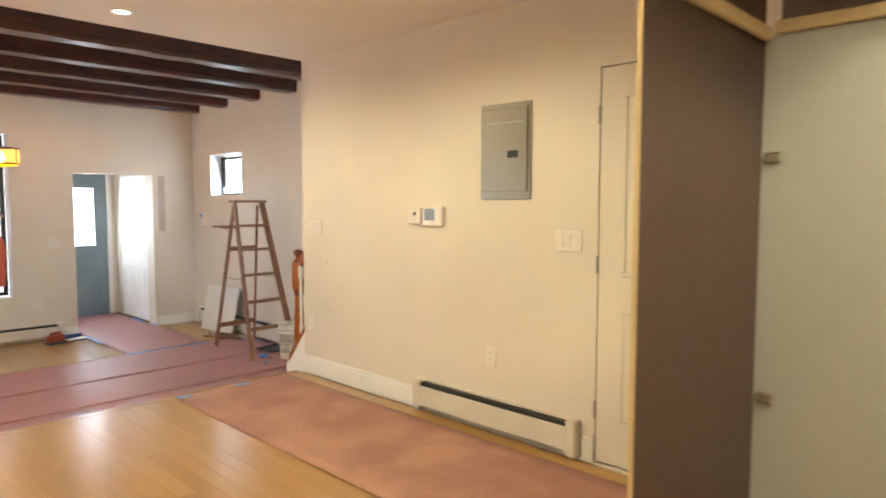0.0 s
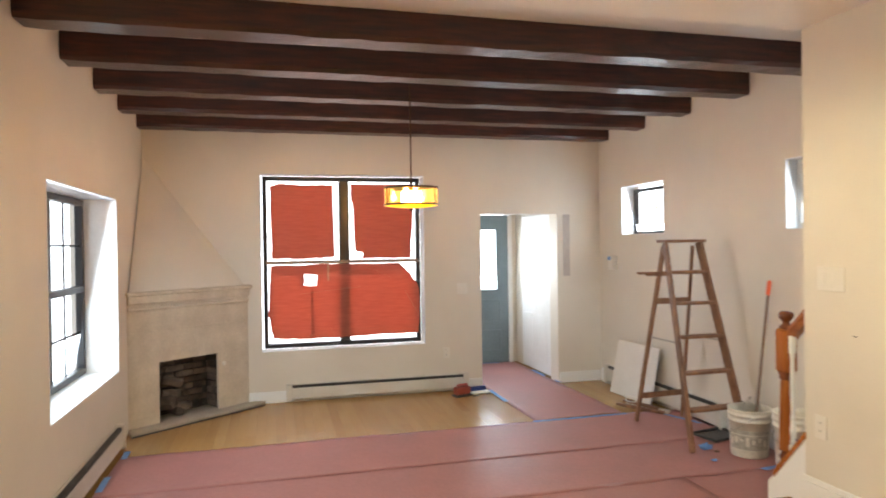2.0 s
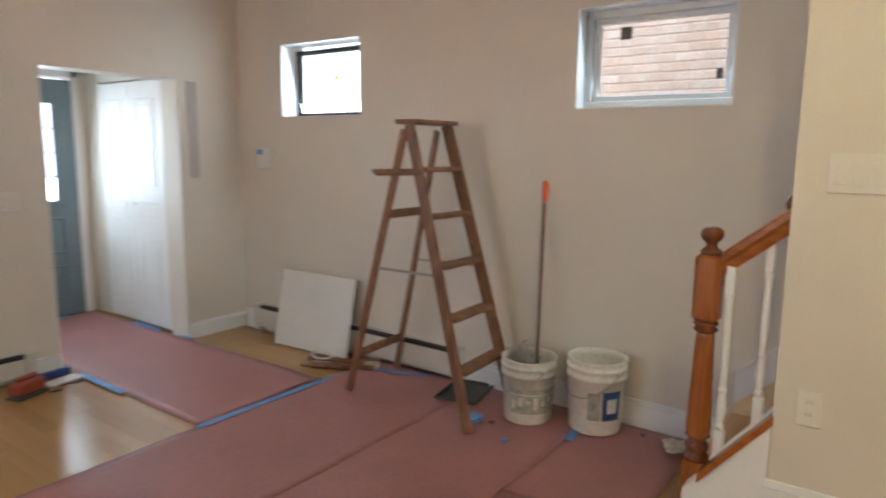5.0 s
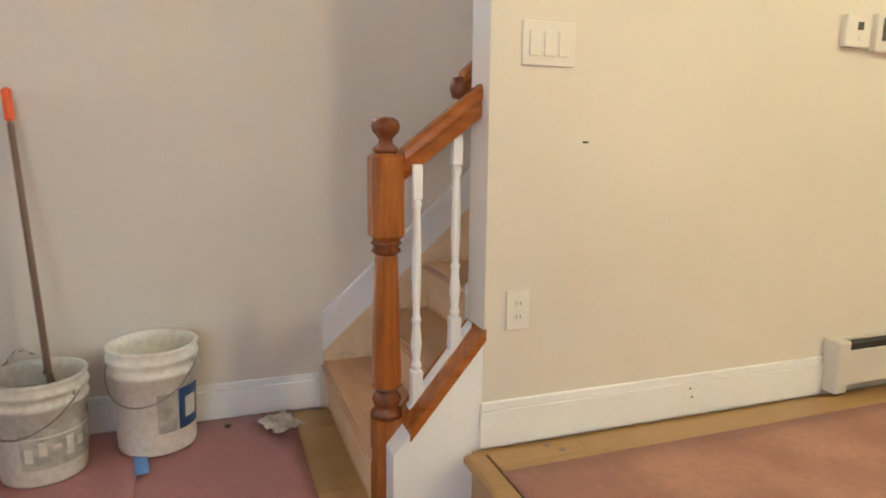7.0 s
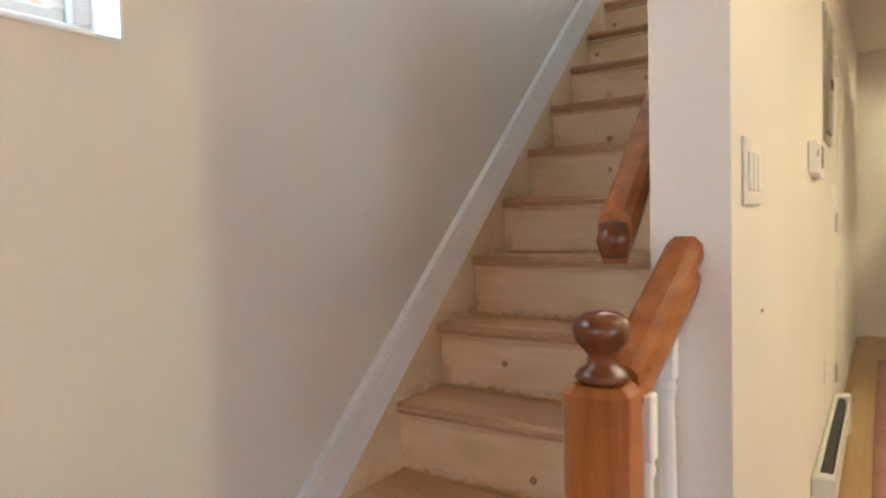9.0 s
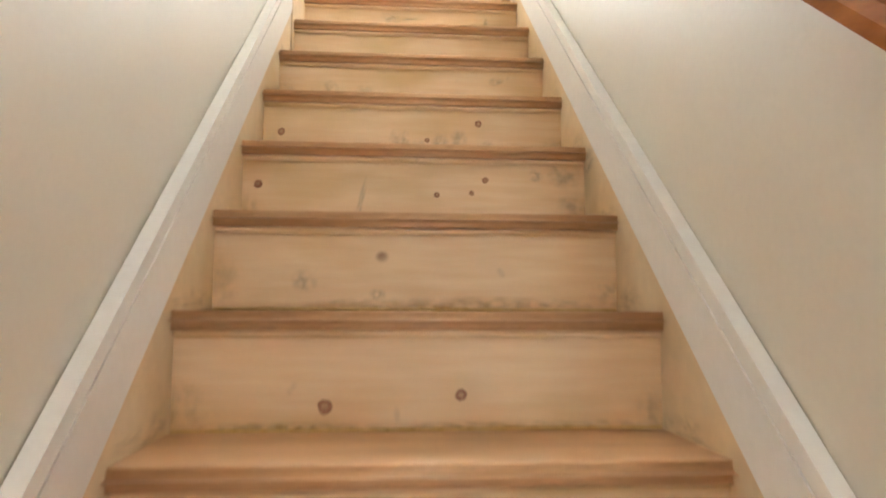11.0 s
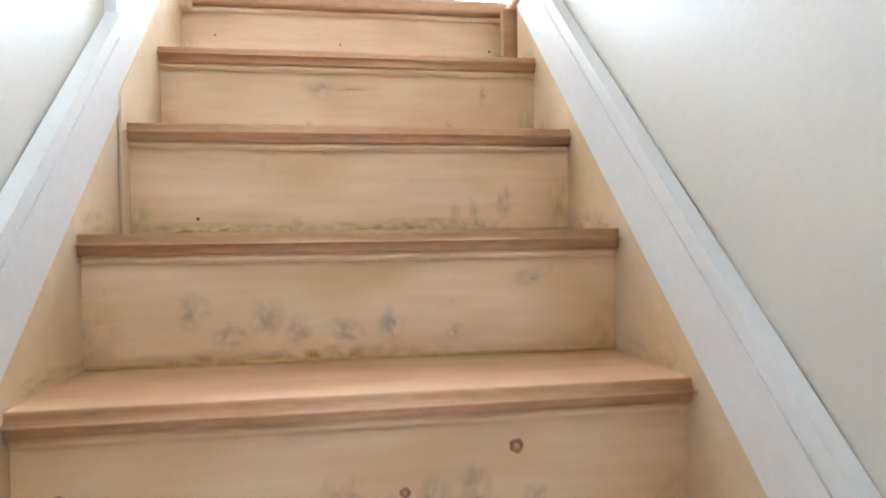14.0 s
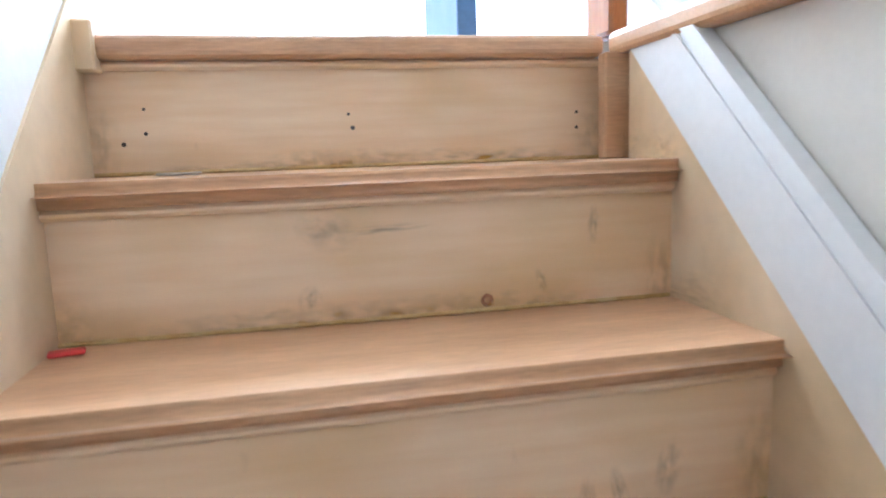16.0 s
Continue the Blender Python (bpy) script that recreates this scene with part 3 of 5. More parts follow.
# two small high windows in the east wall
w3 = thing("window_3", "small black-framed leaded window with a coloured motif", "window", kind="structure")
liner("lining", "x", -0.003, 0.15, SWIN, w3)
part("window_frame", frame_bars(bmesh.new(), "x", 0.14, 0.05, SWIN[0], SWIN[1], SWIN[2] + 0.002, SWIN[3] - 0.03, 0.035), BLACK, w3)
part("pane", slab("x", 0.16, 0.004, SWIN[0] + 0.035, SWIN[1] - 0.035, SWIN[2] + 0.035, SWIN[3] - 0.06), GLASS, w3).visible_shadow = False
part("motif", bar((0.155, -0.93, 1.93), (0.155, -0.93, 2.01), 0.004, 0.03), clear("red_glass", (0.95, 0.45, 0.25), 0.2), w3)
part("motif", bar((0.156, -0.965, 1.97), (0.156, -0.895, 1.97), 0.004, 0.025), bpy.data.materials["red_glass"], w3)
for zc in (1.85, 1.99, 2.10):
    part("caming", slab("x", 0.157, 0.004, SWIN[0] + 0.035, SWIN[1] - 0.035, zc - 0.0015, zc + 0.0015), HINGE, w3)
for yc in (-1.10, -0.91, -0.72):
    part("caming", slab("x", 0.158, 0.002, yc - 0.0015, yc + 0.0015, SWIN[2] + 0.035, SWIN[3] - 0.06), HINGE, w3)
w4 = thing("window_4", "white vinyl slider window facing a brick wall", "window", kind="structure")
liner("lining", "x", -0.003, 0.12, BWIN, w4)
part("window_frame", frame_bars(bmesh.new(), "x", 0.10, 0.07, BWIN[0] + 0.004, BWIN[1] - 0.004, BWIN[2] + 0.006, BWIN[3] - 0.006, 0.04), VINYL, w4)
part("sash", frame_bars(bmesh.new(), "x", 0.125, 0.03, BWIN[0] + 0.044, BWIN[1] - 0.044, BWIN[2] + 0.046, BWIN[3] - 0.046, 0.03), VINYL, w4)
part("pane", slab("x", 0.14, 0.004, BWIN[0] + 0.07, BWIN[1] - 0.07, BWIN[2] + 0.07, BWIN[3] - 0.07), GLASS, w4).visible_shadow = False
part("sticker", slab("x", 0.135, 0.001, -3.13, -3.07, 2.055, 2.12), SCREEN, w4)
part("sticker", slab("x", 0.135, 0.001, -3.60, -3.57, 1.83, 1.88), SCREEN, w4)


# ---- staircase ----
XT = -0.852                     # free end of the treads at the partition side
def ny(k):
    return NOSE - RUN * (k - 1)


stairs = thing("staircase", "pine staircase with stained treads and knotty scuffed risers", "staircase", kind="")
bm = box(XT, -0.018, 0.0, RUN + 0.045, -0.032, 0.0)
bmesh.ops.bevel(bm, geom=[e for e in bm.edges if all(abs(v.co.y - RUN - 0.045) < 1e-5 for v in e.verts) and abs(e.verts[0].co.x - e.verts[1].co.x) > 0.1],
                offset=0.0155, segments=5, affect="EDGES")
tread_me = mesh("tread", bm, TREAD)
for p in tread_me.polygons:
    p.use_smooth = 0.001 < p.area < 0.02
riser_me = mesh("riser", box(XT - 0.0005, -0.0175, -0.018, 0.0, 0.0, RISE - 0.032), PINE)
cove_me = mesh("cove_moulding", box(XT + 0.0005, -0.0185, 0.0, 0.012, RISE - 0.046, RISE - 0.0325, 0.005), PINE)
bead_me = mesh("varnish_bead", box(XT + 0.002, -0.02, 0.0, 0.005, 0.0002, 0.006, 0.002), VARNISH)
for k in range(1, STEPS + 1):
    for nm, me, dz in (("riser", riser_me, RISE * (k - 1)), ("cove_moulding", cove_me, RISE * (k - 1)), ("varnish_bead", bead_me, RISE * (k - 1))):
        o = new(nm, me)
        o.parent, o.location = stairs, (0, ny(k) - 0.03, dz)
    if k < STEPS:
        o = new("tread", tread_me)
        o.parent, o.location = stairs, (0, ny(k) - RUN - 0.045, RISE * k)
KNOT = mat("dark_knot", (0.27, 0.10, 0.055), 0.5, (0.42, 0.20, 0.11), 60, 200)
KRIM = mat("knot_ring", (0.55, 0.34, 0.19), 0.5, (0.40, 0.22, 0.12), 60, 150)
NAIL = mat("nail_head", (0.06, 0.045, 0.04), 0.5)


def smear(name, color, top, scale, stretch=(1, 1, 1)):
    """A thin stain that fades out towards the rim of its unit-sized patch, broken up by noise."""
    m = bpy.data.materials.new(name)
    m.use_nodes = True
    n, l = m.node_tree.nodes, m.node_tree.links
    b = n["Principled BSDF"]
    b.inputs["Base Color"].default_value, b.inputs["Roughness"].default_value = (*color, 1), 0.5
    tc, ln, fall, nz, info, sc, add = (n.new("ShaderNode" + k) for k in ("TexCoord", "VectorMath", "MapRange", "TexNoise", "ObjectInfo", "VectorMath", "VectorMath"))
    ln.operation, sc.operation, add.operation = "LENGTH", "SCALE", "ADD"
    l.new(tc.outputs["Object"], ln.inputs[0])
    fall.inputs["From Min"].default_value, fall.inputs["From Max"].default_value = 1.0, 0.25
    l.new(ln.outputs["Value"], fall.inputs["Value"])
    sc.inputs[0].default_value = (37, 11, 23)
    l.new(info.outputs["Random"], sc.inputs["Scale"])
    mp = n.new("ShaderNodeMapping")
    mp.inputs["Scale"].default_value = stretch
    l.new(tc.outputs["Object"], mp.inputs[0])
    l.new(mp.outputs[0], add.inputs[0])
    l.new(sc.outputs[0], add.inputs[1])
    nz.inputs["Scale"].default_value, nz.inputs["Detail"].default_value = scale, 5
    l.new(add.outputs[0], nz.inputs["Vector"])
    mr, mul = n.new("ShaderNodeMapRange"), n.new("ShaderNodeMath")
    mr.inputs["From Min"].default_value, mr.inputs["From Max"].default_value, mr.inputs["To Max"].default_value = 0.38, 0.66, top
    mul.operation = "MULTIPLY"
    l.new(nz.outputs[0], mr.inputs["Value"])
    l.new(mr.outputs[0], mul.inputs[0])
    l.new(fall.outputs[0], mul.inputs[1])
    l.new(mul.outputs[0], b.inputs["Alpha"])
    return m


SMUDGE = smear("grey_scuff", (0.33, 0.25, 0.20), 0.40, 1.7)
DRIP = smear("yellow_varnish_stain", (0.90, 0.56, 0.14), 0.26, 2.2)
DRIP_LONG = smear("yellow_varnish_run", (0.80, 0.45, 0.07), 0.55, 2.0, (5, 1, 1))
RUST = smear("brown_stain", (0.75, 0.40, 0.16), 0.30, 1.6)


def stain(name, k, u, h, wide, tall, m, turn=0.0):
    """A stain on riser k: u from the wall side, h above the tread below."""
    o = new(name, STAIN_ME[m.name])
    o.parent, o.location, o.scale = stairs, (-u, ny(k) - 0.0294, RISE * (k - 1) + h), (wide, 1, tall)
    o.rotation_euler = (0, radians(turn), 0)
    o.visible_shadow = False


def disc(axis):
    """One film-thin round face of unit radius, square to the axis."""
    b = bmesh.new()
    ring = [(math.cos(a * math.pi / 8), math.sin(a * math.pi / 8)) for a in range(16)]
    b.faces.new([b.verts.new((u, 0, v) if axis == "y" else (0, u, v)) for u, v in ring])
    return b


STAIN_ME = {m.name: mesh("stain", disc("y"), m) for m in (SMUDGE, DRIP, DRIP_LONG, RUST)}
# knots: riser, distance from the wall side, height above the tread, radius
KNOTS = {12: [(0.067, 0.088, 0.011), (0.615, 0.122, 0.010), (0.470, 0.072, 0.007), (0.562, 0.048, 0.011)],
         11: [(0.055, 0.100, 0.010), (0.485, 0.080, 0.007), (0.570, 0.085, 0.006), (0.604, 0.118, 0.008)],
         9: [(0.27, 0.042, 0.013), (0.50, 0.060, 0.010)], 8: [(0.35, 0.10, 0.009)], 15: [(0.571, 0.016, 0.009)], 7: [(0.6, 0.08, 0.010)], 5: [(0.25, 0.09, 0.010)], 4: [(0.45, 0.05, 0.011)]}
random.seed(8)


def blot(k, u, h, rad, y, n_, wob):
    pts = [(-u + rad * math.cos(2 * math.pi * i / n_) * random.uniform(*wob), RISE * (k - 1) + h + rad * math.sin(2 * math.pi * i / n_) * random.uniform(*wob)) for i in range(n_)]
    return prism(pts, "y", ny(k) + y, ny(k) + y + 0.0004)


for k, spots in KNOTS.items():
    for u, h, rad in spots:
        kn = part("knot", blot(k, u, h, rad, -0.0299, 14, (0.85, 1.12)), KNOT, stairs)
        part("knot_heart", blot(k, u, h, rad * 0.45, -0.0293, 10, (0.85, 1.1)), KRIM, kn)
NAILS = {14: [(0.14, 0.03, 0.003)], 16: [(0.067, 0.048, 0.0035), (0.10, 0.063, 0.003), (0.414, 0.064, 0.0035), (0.408, 0.086, 0.0025), (0.80, 0.081, 0.003), (0.80, 0.055, 0.003), (0.10, 0.10, 0.0025)]}
for k, spots in NAILS.items():
    for u, h, rad in spots:
        part("nail_hole", blot(k, u, h, rad, -0.0299, 10, (0.9, 1.1)), NAIL, stairs)
SMUDGES = {12: [(0.384, 0.065, 0.016, 0.030), (0.408, 0.066, 0.012, 0.026), (0.446, 0.048, 0.017, 0.022), (0.505, 0.058, 0.020, 0.030), (0.560, 0.075, 0.018, 0.026), (0.29, 0.030, 0.010, 0.014), (0.64, 0.05, 0.015, 0.02)],
           13: [(0.175, 0.082, 0.020, 0.024), (0.282, 0.070, 0.022, 0.030), (0.228, 0.044, 0.022, 0.018), (0.331, 0.048, 0.018, 0.020), (0.401, 0.046, 0.026, 0.018), (0.473, 0.052, 0.016, 0.026), (0.577, 0.040, 0.012, 0.012), (0.702, 0.126, 0.020, 0.012)],
           11: [(0.80, 0.135, 0.032, 0.030), (0.82, 0.055, 0.030, 0.020), (0.73, 0.13, 0.014, 0.014), (0.30, 0.06, 0.006, 0.05)], 10: [(0.35, 0.03, 0.014, 0.014), (0.20, 0.06, 0.02, 0.02)],
           15: [(0.356, 0.125, 0.030, 0.022), (0.43, 0.124, 0.045, 0.005), (0.33, 0.032, 0.012, 0.018), (0.73, 0.115, 0.007, 0.022), (0.651, 0.038, 0.006, 0.016)],
           14: [(0.62, 0.03, 0.008, 0.026), (0.66, 0.035, 0.008, 0.028), (0.32, 0.02, 0.012, 0.010), (0.72, 0.06, 0.012, 0.030)]}
for k, spots in SMUDGES.items():
    for u, h, wide, tall in spots:
        stain("scuff_mark", k, u, h, wide * 1.5, tall * 1.4, SMUDGE, random.uniform(-20, 20))
for k in range(1, STEPS + 1):
    for q in range(3):
        stain("varnish_run", k, random.uniform(0.12, 0.75), 0.004, random.uniform(0.16, 0.34), random.uniform(0.012, 0.03), DRIP_LONG)
    for u in (0.035, 0.835):
        stain("varnish_stain", k, u, random.uniform(0.02, 0.06), random.uniform(0.03, 0.05), random.uniform(0.04, 0.08), DRIP)
# the same varnish where the treads meet the side boards, and nail holes along them
side_me = {}
for m in (DRIP, RUST, SMUDGE):
    side_me[m.name] = mesh("stain", disc("x"), m)
for k in range(1, STEPS):
    for x, o_ in ((-0.0184, 0.02), (XS + 0.0184, 0.02)):
        for q in range(3):
            o = new("varnish_stain", side_me[DRIP.name if q < 2 else RUST.name])
            o.parent, o.visible_shadow = stairs, False
            o.location = (x, ny(k) - RUN + random.uniform(0.0, 0.16), RISE * k + random.uniform(0.0, 0.02))
            o.scale = (1, random.uniform(0.04, 0.10), random.uniform(0.012, 0.04))
o = new("dark_smudge", side_me[SMUDGE.name])
o.parent, o.location, o.scale, o.visible_shadow = stairs, (XS + 0.0186, ny(11) + 0.01, RISE * 11 - 0.04), (1, 0.05, 0.035), False
part("landing_nosing", box(XT + 0.012, -0.018, YU - 0.12, YU, ZU - 0.032, ZU + 0.004, 0.012, seg=3), TREAD, stairs)


def band(lo, hi, y0, y1):
    """Outline (y, z) of a band parallel to the flight, lo to hi above the nosing line."""
    def nz(y):
        return RISE + (NOSE - y) * RISE / RUN
    return [(y0, nz(y0) + lo), (y1, nz(y1) + lo), (y1, nz(y1) + hi), (y0, nz(y0) + hi)]


for nm, x0, x1, face, ys, ye in (("east", -0.018, 0.0, -1, -3.80, YU + 0.46), ("west", XS, XS + 0.018, 1, YE - 0.0, YU + 0.06)):
    part("stringer", prism(band(-0.45, 0.03, ys, ye), "x", x0, x1), RAWPINE, stairs, "raw pine stringer with yellow varnish drips")
    sk = part("skirt_board", prism(band(0.032, 0.17, ys, ye), "x", x0 - (0.004 if face < 0 else 0), x1 + (0.004 if face > 0 else 0)), WHITE, stairs, "white painted skirt board")
    part("cap_moulding", prism(band(0.171, 0.20, ys, ye), "x", x0 - (0.010 if face < 0 else -0.003), x1 + (0.010 if face > 0 else -0.003)), WHITE, sk)
    part("bead", prism(band(0.145, 0.155, ys, ye), "x", x0 - (0.007 if face < 0 else -0.003), x1 + (0.007 if face > 0 else -0.003)), WHITE, sk)
# wider board at the head of the flight
part("skirt_board", prism([(YU + 0.459, 2.62), (YU + 0.459, 3.20), (YU + 0.02, 3.62), (YU + 0.02, 3.10)], "x", -0.020, 0.0), WHITE, stairs)
part("stringer", prism(band(-0.45, 0.06, YU + 0.459, YU - 0.02), "x", -0.024, -0.001), RAWPINE, stairs)
part("end_block", box(-0.05, -0.0185, YU - 0.03, YU + 0.012, ZU - 0.05, ZU + 0.022, 0.003), RAWPINE, stairs)
part("end_block", box(XS + 0.001, XS + 0.05, YU + 0.012, YU + 0.04, ZU - RISE, ZU - 0.03, 0.003), TREAD, stairs, "bare brown filler strip")
part("foot_nosing", box(XS, XT, YE + 0.3, YE + 0.02, 0.0, 0.01), TREAD, stairs)
solid("trim_landing_edge", "stained wooden cap along the upper floor edge", "trim", box(XP - 0.02, XS + 0.03, YU + 0.002, YE, ZU - 0.033, ZU + 0.006, 0.012, seg=3), TREAD)

# balustrade at the foot
KW = prism([(-3.835, 0.0), (YE + 0.001, 0.0), (YE + 0.001, 0.565), (-3.835, 0.245)], "x", XP, XS)
solid("wall_stair_foot", "white low wall below the stair rail", "wall", KW, WHITE)
bal = thing("stair_balustrade", "varnished oak newel and handrail with white turned balusters", "balustrade")
NX, NYY = -0.878, -3.848
BX = -0.912                     # line of the balusters
post = part("newel_post", moved(lathe([(0.058, 0.0), (0.058, 0.32)], sides=4), Matrix.Translation((NX, NYY, 0))), NEWEL, bal, "turned dark-varnished oak newel post")
part("turned_shaft", moved(lathe([(0.050, 0.32), (0.046, 0.335), (0.034, 0.345), (0.040, 0.36), (0.044, 0.375), (0.034, 0.392), (0.030, 0.40), (0.046, 0.415)], 20), Matrix.Translation((NX, NYY, 0))), NEWEL_DARK, post, smooth=True)
part("octagon_shaft", moved(lathe([(0.042, 0.415), (0.045, 0.45), (0.034, 0.80), (0.031, 0.815)], sides=8), Matrix.Translation((NX, NYY, 0))), NEWEL, post)
part("collar", moved(lathe([(0.034, 0.815), (0.044, 0.825), (0.036, 0.838), (0.046, 0.848), (0.040, 0.858)], 20), Matrix.Translation((NX, NYY, 0))), NEWEL_DARK, post, smooth=True)
b8 = box(-0.047, 0.047, -0.047, 0.047, 0.858, 1.105)
bmesh.ops.bevel(b8, geom=[e for e in b8.edges if abs(e.verts[0].co.z - e.verts[1].co.z) > 0.1], offset=0.018, segments=1, affect="EDGES")
bmesh.ops.bevel(b8, geom=[e for e in b8.edges if abs(e.verts[0].co.z - e.verts[1].co.z) < 0.001], offset=0.012, segments=1, affect="EDGES")
part("block", moved(b8, Matrix.Translation((NX, NYY, 0))), NEWEL, post)
part("finial", moved(lathe([(0.032, 1.105), (0.039, 1.113), (0.033, 1.122), (0.022, 1.130), (0.019, 1.142), (0.026, 1.152), (0.037, 1.163), (0.041, 1.179), (0.037, 1.194), (0.024, 1.203), (0.001, 1.206)], 22), Matrix.Translation((NX, NYY, 0))), NEWEL_DARK, post, smooth=True)


def rail_profile():
    return [(-0.022, -0.038), (0.022, -0.038), (0.026, -0.02), (0.020, -0.006), (0.031, 0.008), (0.029, 0.026), (0.016, 0.036), (-0.016, 0.036), (-0.029, 0.026), (-0.031, 0.008), (-0.020, -0.006), (-0.026, -0.02)]


def rail(p, q):
    b = bmesh.new()
    p, q = Vector(p), Vector(q)
    rings = [[b.verts.new((c.x + u, c.y, c.z + v * 1.25)) for u, v in rail_profile()] for c in (p, q)]
    n = len(rings[0])
    for i in range(n):
        b.faces.new((rings[0][i], rings[0][(i + 1) % n], rings[1][(i + 1) % n], rings[1][i]))
    b.faces.new(rings[0])
    b.faces.new(rings[1][::-1])
    return b


part("handrail", rail((NX - 0.008, NYY - 0.045, 1.075), (-0.928, YE - 0.008, 1.262)), NEWEL_Y, bal, "orange-brown varnished handrail")
part("shoe_rail", prism([(-3.885, 0.285), (YE - 0.004, 0.565), (YE - 0.004, 0.60), (-3.885, 0.322)], "x", XP - 0.008, XS + 0.008), NEWEL_Y, bal)
part("fillet", prism([(-3.905, 0.342), (YE + 0.01, 0.585), (YE + 0.01, 0.60), (-3.905, 0.355)], "x", BX - 0.016, BX + 0.016), WHITE, bal)


def baluster(y, z0, z1):
    b = box(-0.017, 0.017, -0.017, 0.017, z0, z0 + 0.12, 0.003)
    h = z1 - z0
    lathe([(0.011, z0 + 0.12), (0.016, z0 + 0.135), (0.011, z0 + 0.15), (0.017, z0 + 0.20), (0.011, z0 + 0.26), (0.015, z0 + 0.275), (0.010, z0 + 0.29),
           (0.014, z0 + h * 0.55), (0.011, z1 - 0.13), (0.015, z1 - 0.115), (0.012, z1 - 0.10)], 12, b)
    box(-0.015, 0.015, -0.015, 0.015, z1 - 0.10, z1, 0.003, b)
    return moved(b, Matrix.Translation((BX, y, 0)))


part("baluster", baluster(-3.93, 0.345, 1.075), WHITE, bal, "white turned baluster")
part("baluster", baluster(-4.05, 0.50, 1.17), WHITE, bal, "white turned baluster")
hr = thing("wall_handrail", "red-brown varnished handrail fixed to the stair wall", "handrail")
SL = RISE / RUN
part("rail", rail((XS + 0.06, -4.10, 1.30), (XS + 0.06, -6.75, 1.30 + 2.65 * SL)), NEWEL_Y, hr)
part("rail_end", moved(lathe([(0.001, -0.034), (0.022, -0.030), (0.031, 0), (0.022, 0.030), (0.001, 0.034)], 14), Matrix.Translation((XS + 0.06, -4.095, 1.295))), NEWEL_DARK, hr, smooth=True)
for y in (-4.45, -5.5, -6.5):
    z = 1.30 + (-4.10 - y) * SL
    part("bracket", box(XS + 0.001, XS + 0.065, y - 0.012, y + 0.012, z - 0.075, z - 0.04, 0.006), BRONZE, hr)
# post at the stair head and a dark door edge upstairs
np_ = thing("landing_post", "brown wooden post at the stair head", "post")
part("post", box(XS - 0.075, XS + 0.02, YU - 0.10, YU - 0.005, ZU + 0.006, ZU + 1.0, 0.006), NEWEL, np_)
dj = thing("upper_door", "dark blue door edge standing in the upper hallway", "door")
part("door_leaf", box(-0.90, -0.835, YU - 1.6, YU - 1.05, ZU + 0.001, ZU + 2.0, 0.004), mat("dark_blue_paint", (0.05, 0.09, 0.16), 0.4), dj)
part("door_frame", box(-1.02, -0.901, YU - 1.6, YU - 1.5, ZU + 0.001, ZU + 2.05, 0.004), WHITE, dj)
sc = thing("plaster_chip", "small white plaster flake lying on a stair tread", "debris", pose(-0.16, ny(15) - 0.155, RISE * 15 + 0.001, 0, 0, 8))
part("flake", box(-0.03, 0.03, -0.012, 0.012, 0, 0.004, 0.001), RAG, sc)
rb = thing("red_scrap", "small red plastic scrap lying on a stair tread", "debris", pose(-0.046, ny(14) - 0.212, RISE * 14 + 0.001, 0, 0, 15))
part("scrap", box(-0.02, 0.02, -0.009, 0.009, 0, 0.006, 0.002), REDBIT, rb)

# ---- partition: closet door, panel, controls ----
cd_ = thing("door_1", "cream two-panel closet door with three nickel hinges", "door", kind="structure")
y0, y1, z0, z1 = DOOR[0] + 0.004, DOOR[1] - 0.004, DOOR[2] + 0.012, DOOR[3] - 0.005
body = part("door_leaf", box(XP + 0.003, XP + 0.038, y0, y1, z0, z1, 0.002), PAINT, cd_)
for a, b in ((z0 + 0.22, z0 + 0.80), (z0 + 0.98, z1 - 0.14)):
    part("panel_moulding", frame_bars(bmesh.new(), "x", XP - 0.003, 0.007, y0 + 0.13, y1 - 0.13, a, b, 0.022), PAINT, body)
    part("panel", box(XP - 0.001, XP + 0.0035, y0 + 0.18, y1 - 0.18, a + 0.05, b - 0.05, 0.002), PAINT, body)
for z in (2.045, 1.28, 0.52):
    part("hinge", moved(lathe([(0.008, -0.045), (0.008, 0.045)], 10), Matrix.Translation((XP - 0.004, y1 + 0.004, z))), HINGE, cd_)

ep = thing("electrical_panel", "grey steel electrical panel set into the cream wall", "electrical panel")
py0, py1, pz0, pz1 = -6.365, -5.995, 1.618, 2.166
part("frame", box(XP - 0.008, XP - 0.0005, py0, py1, pz0, pz1, 0.003), STEEL, ep)
pd = part("cover_door", box(XP - 0.016, XP - 0.0085, py0 + 0.022, py1 - 0.022, pz0 + 0.045, pz1 - 0.03, 0.003), STEEL, ep)
part("latch", box(XP - 0.022, XP - 0.0165, py0 + 0.085, py0 + 0.16, 1.855, 1.895, 0.002), DARKSTEEL, pd)
part("crease", box(XP - 0.018, XP - 0.0165, py0 + 0.05, py1 - 0.05, pz1 - 0.115, pz1 - 0.108), HINGE, pd)

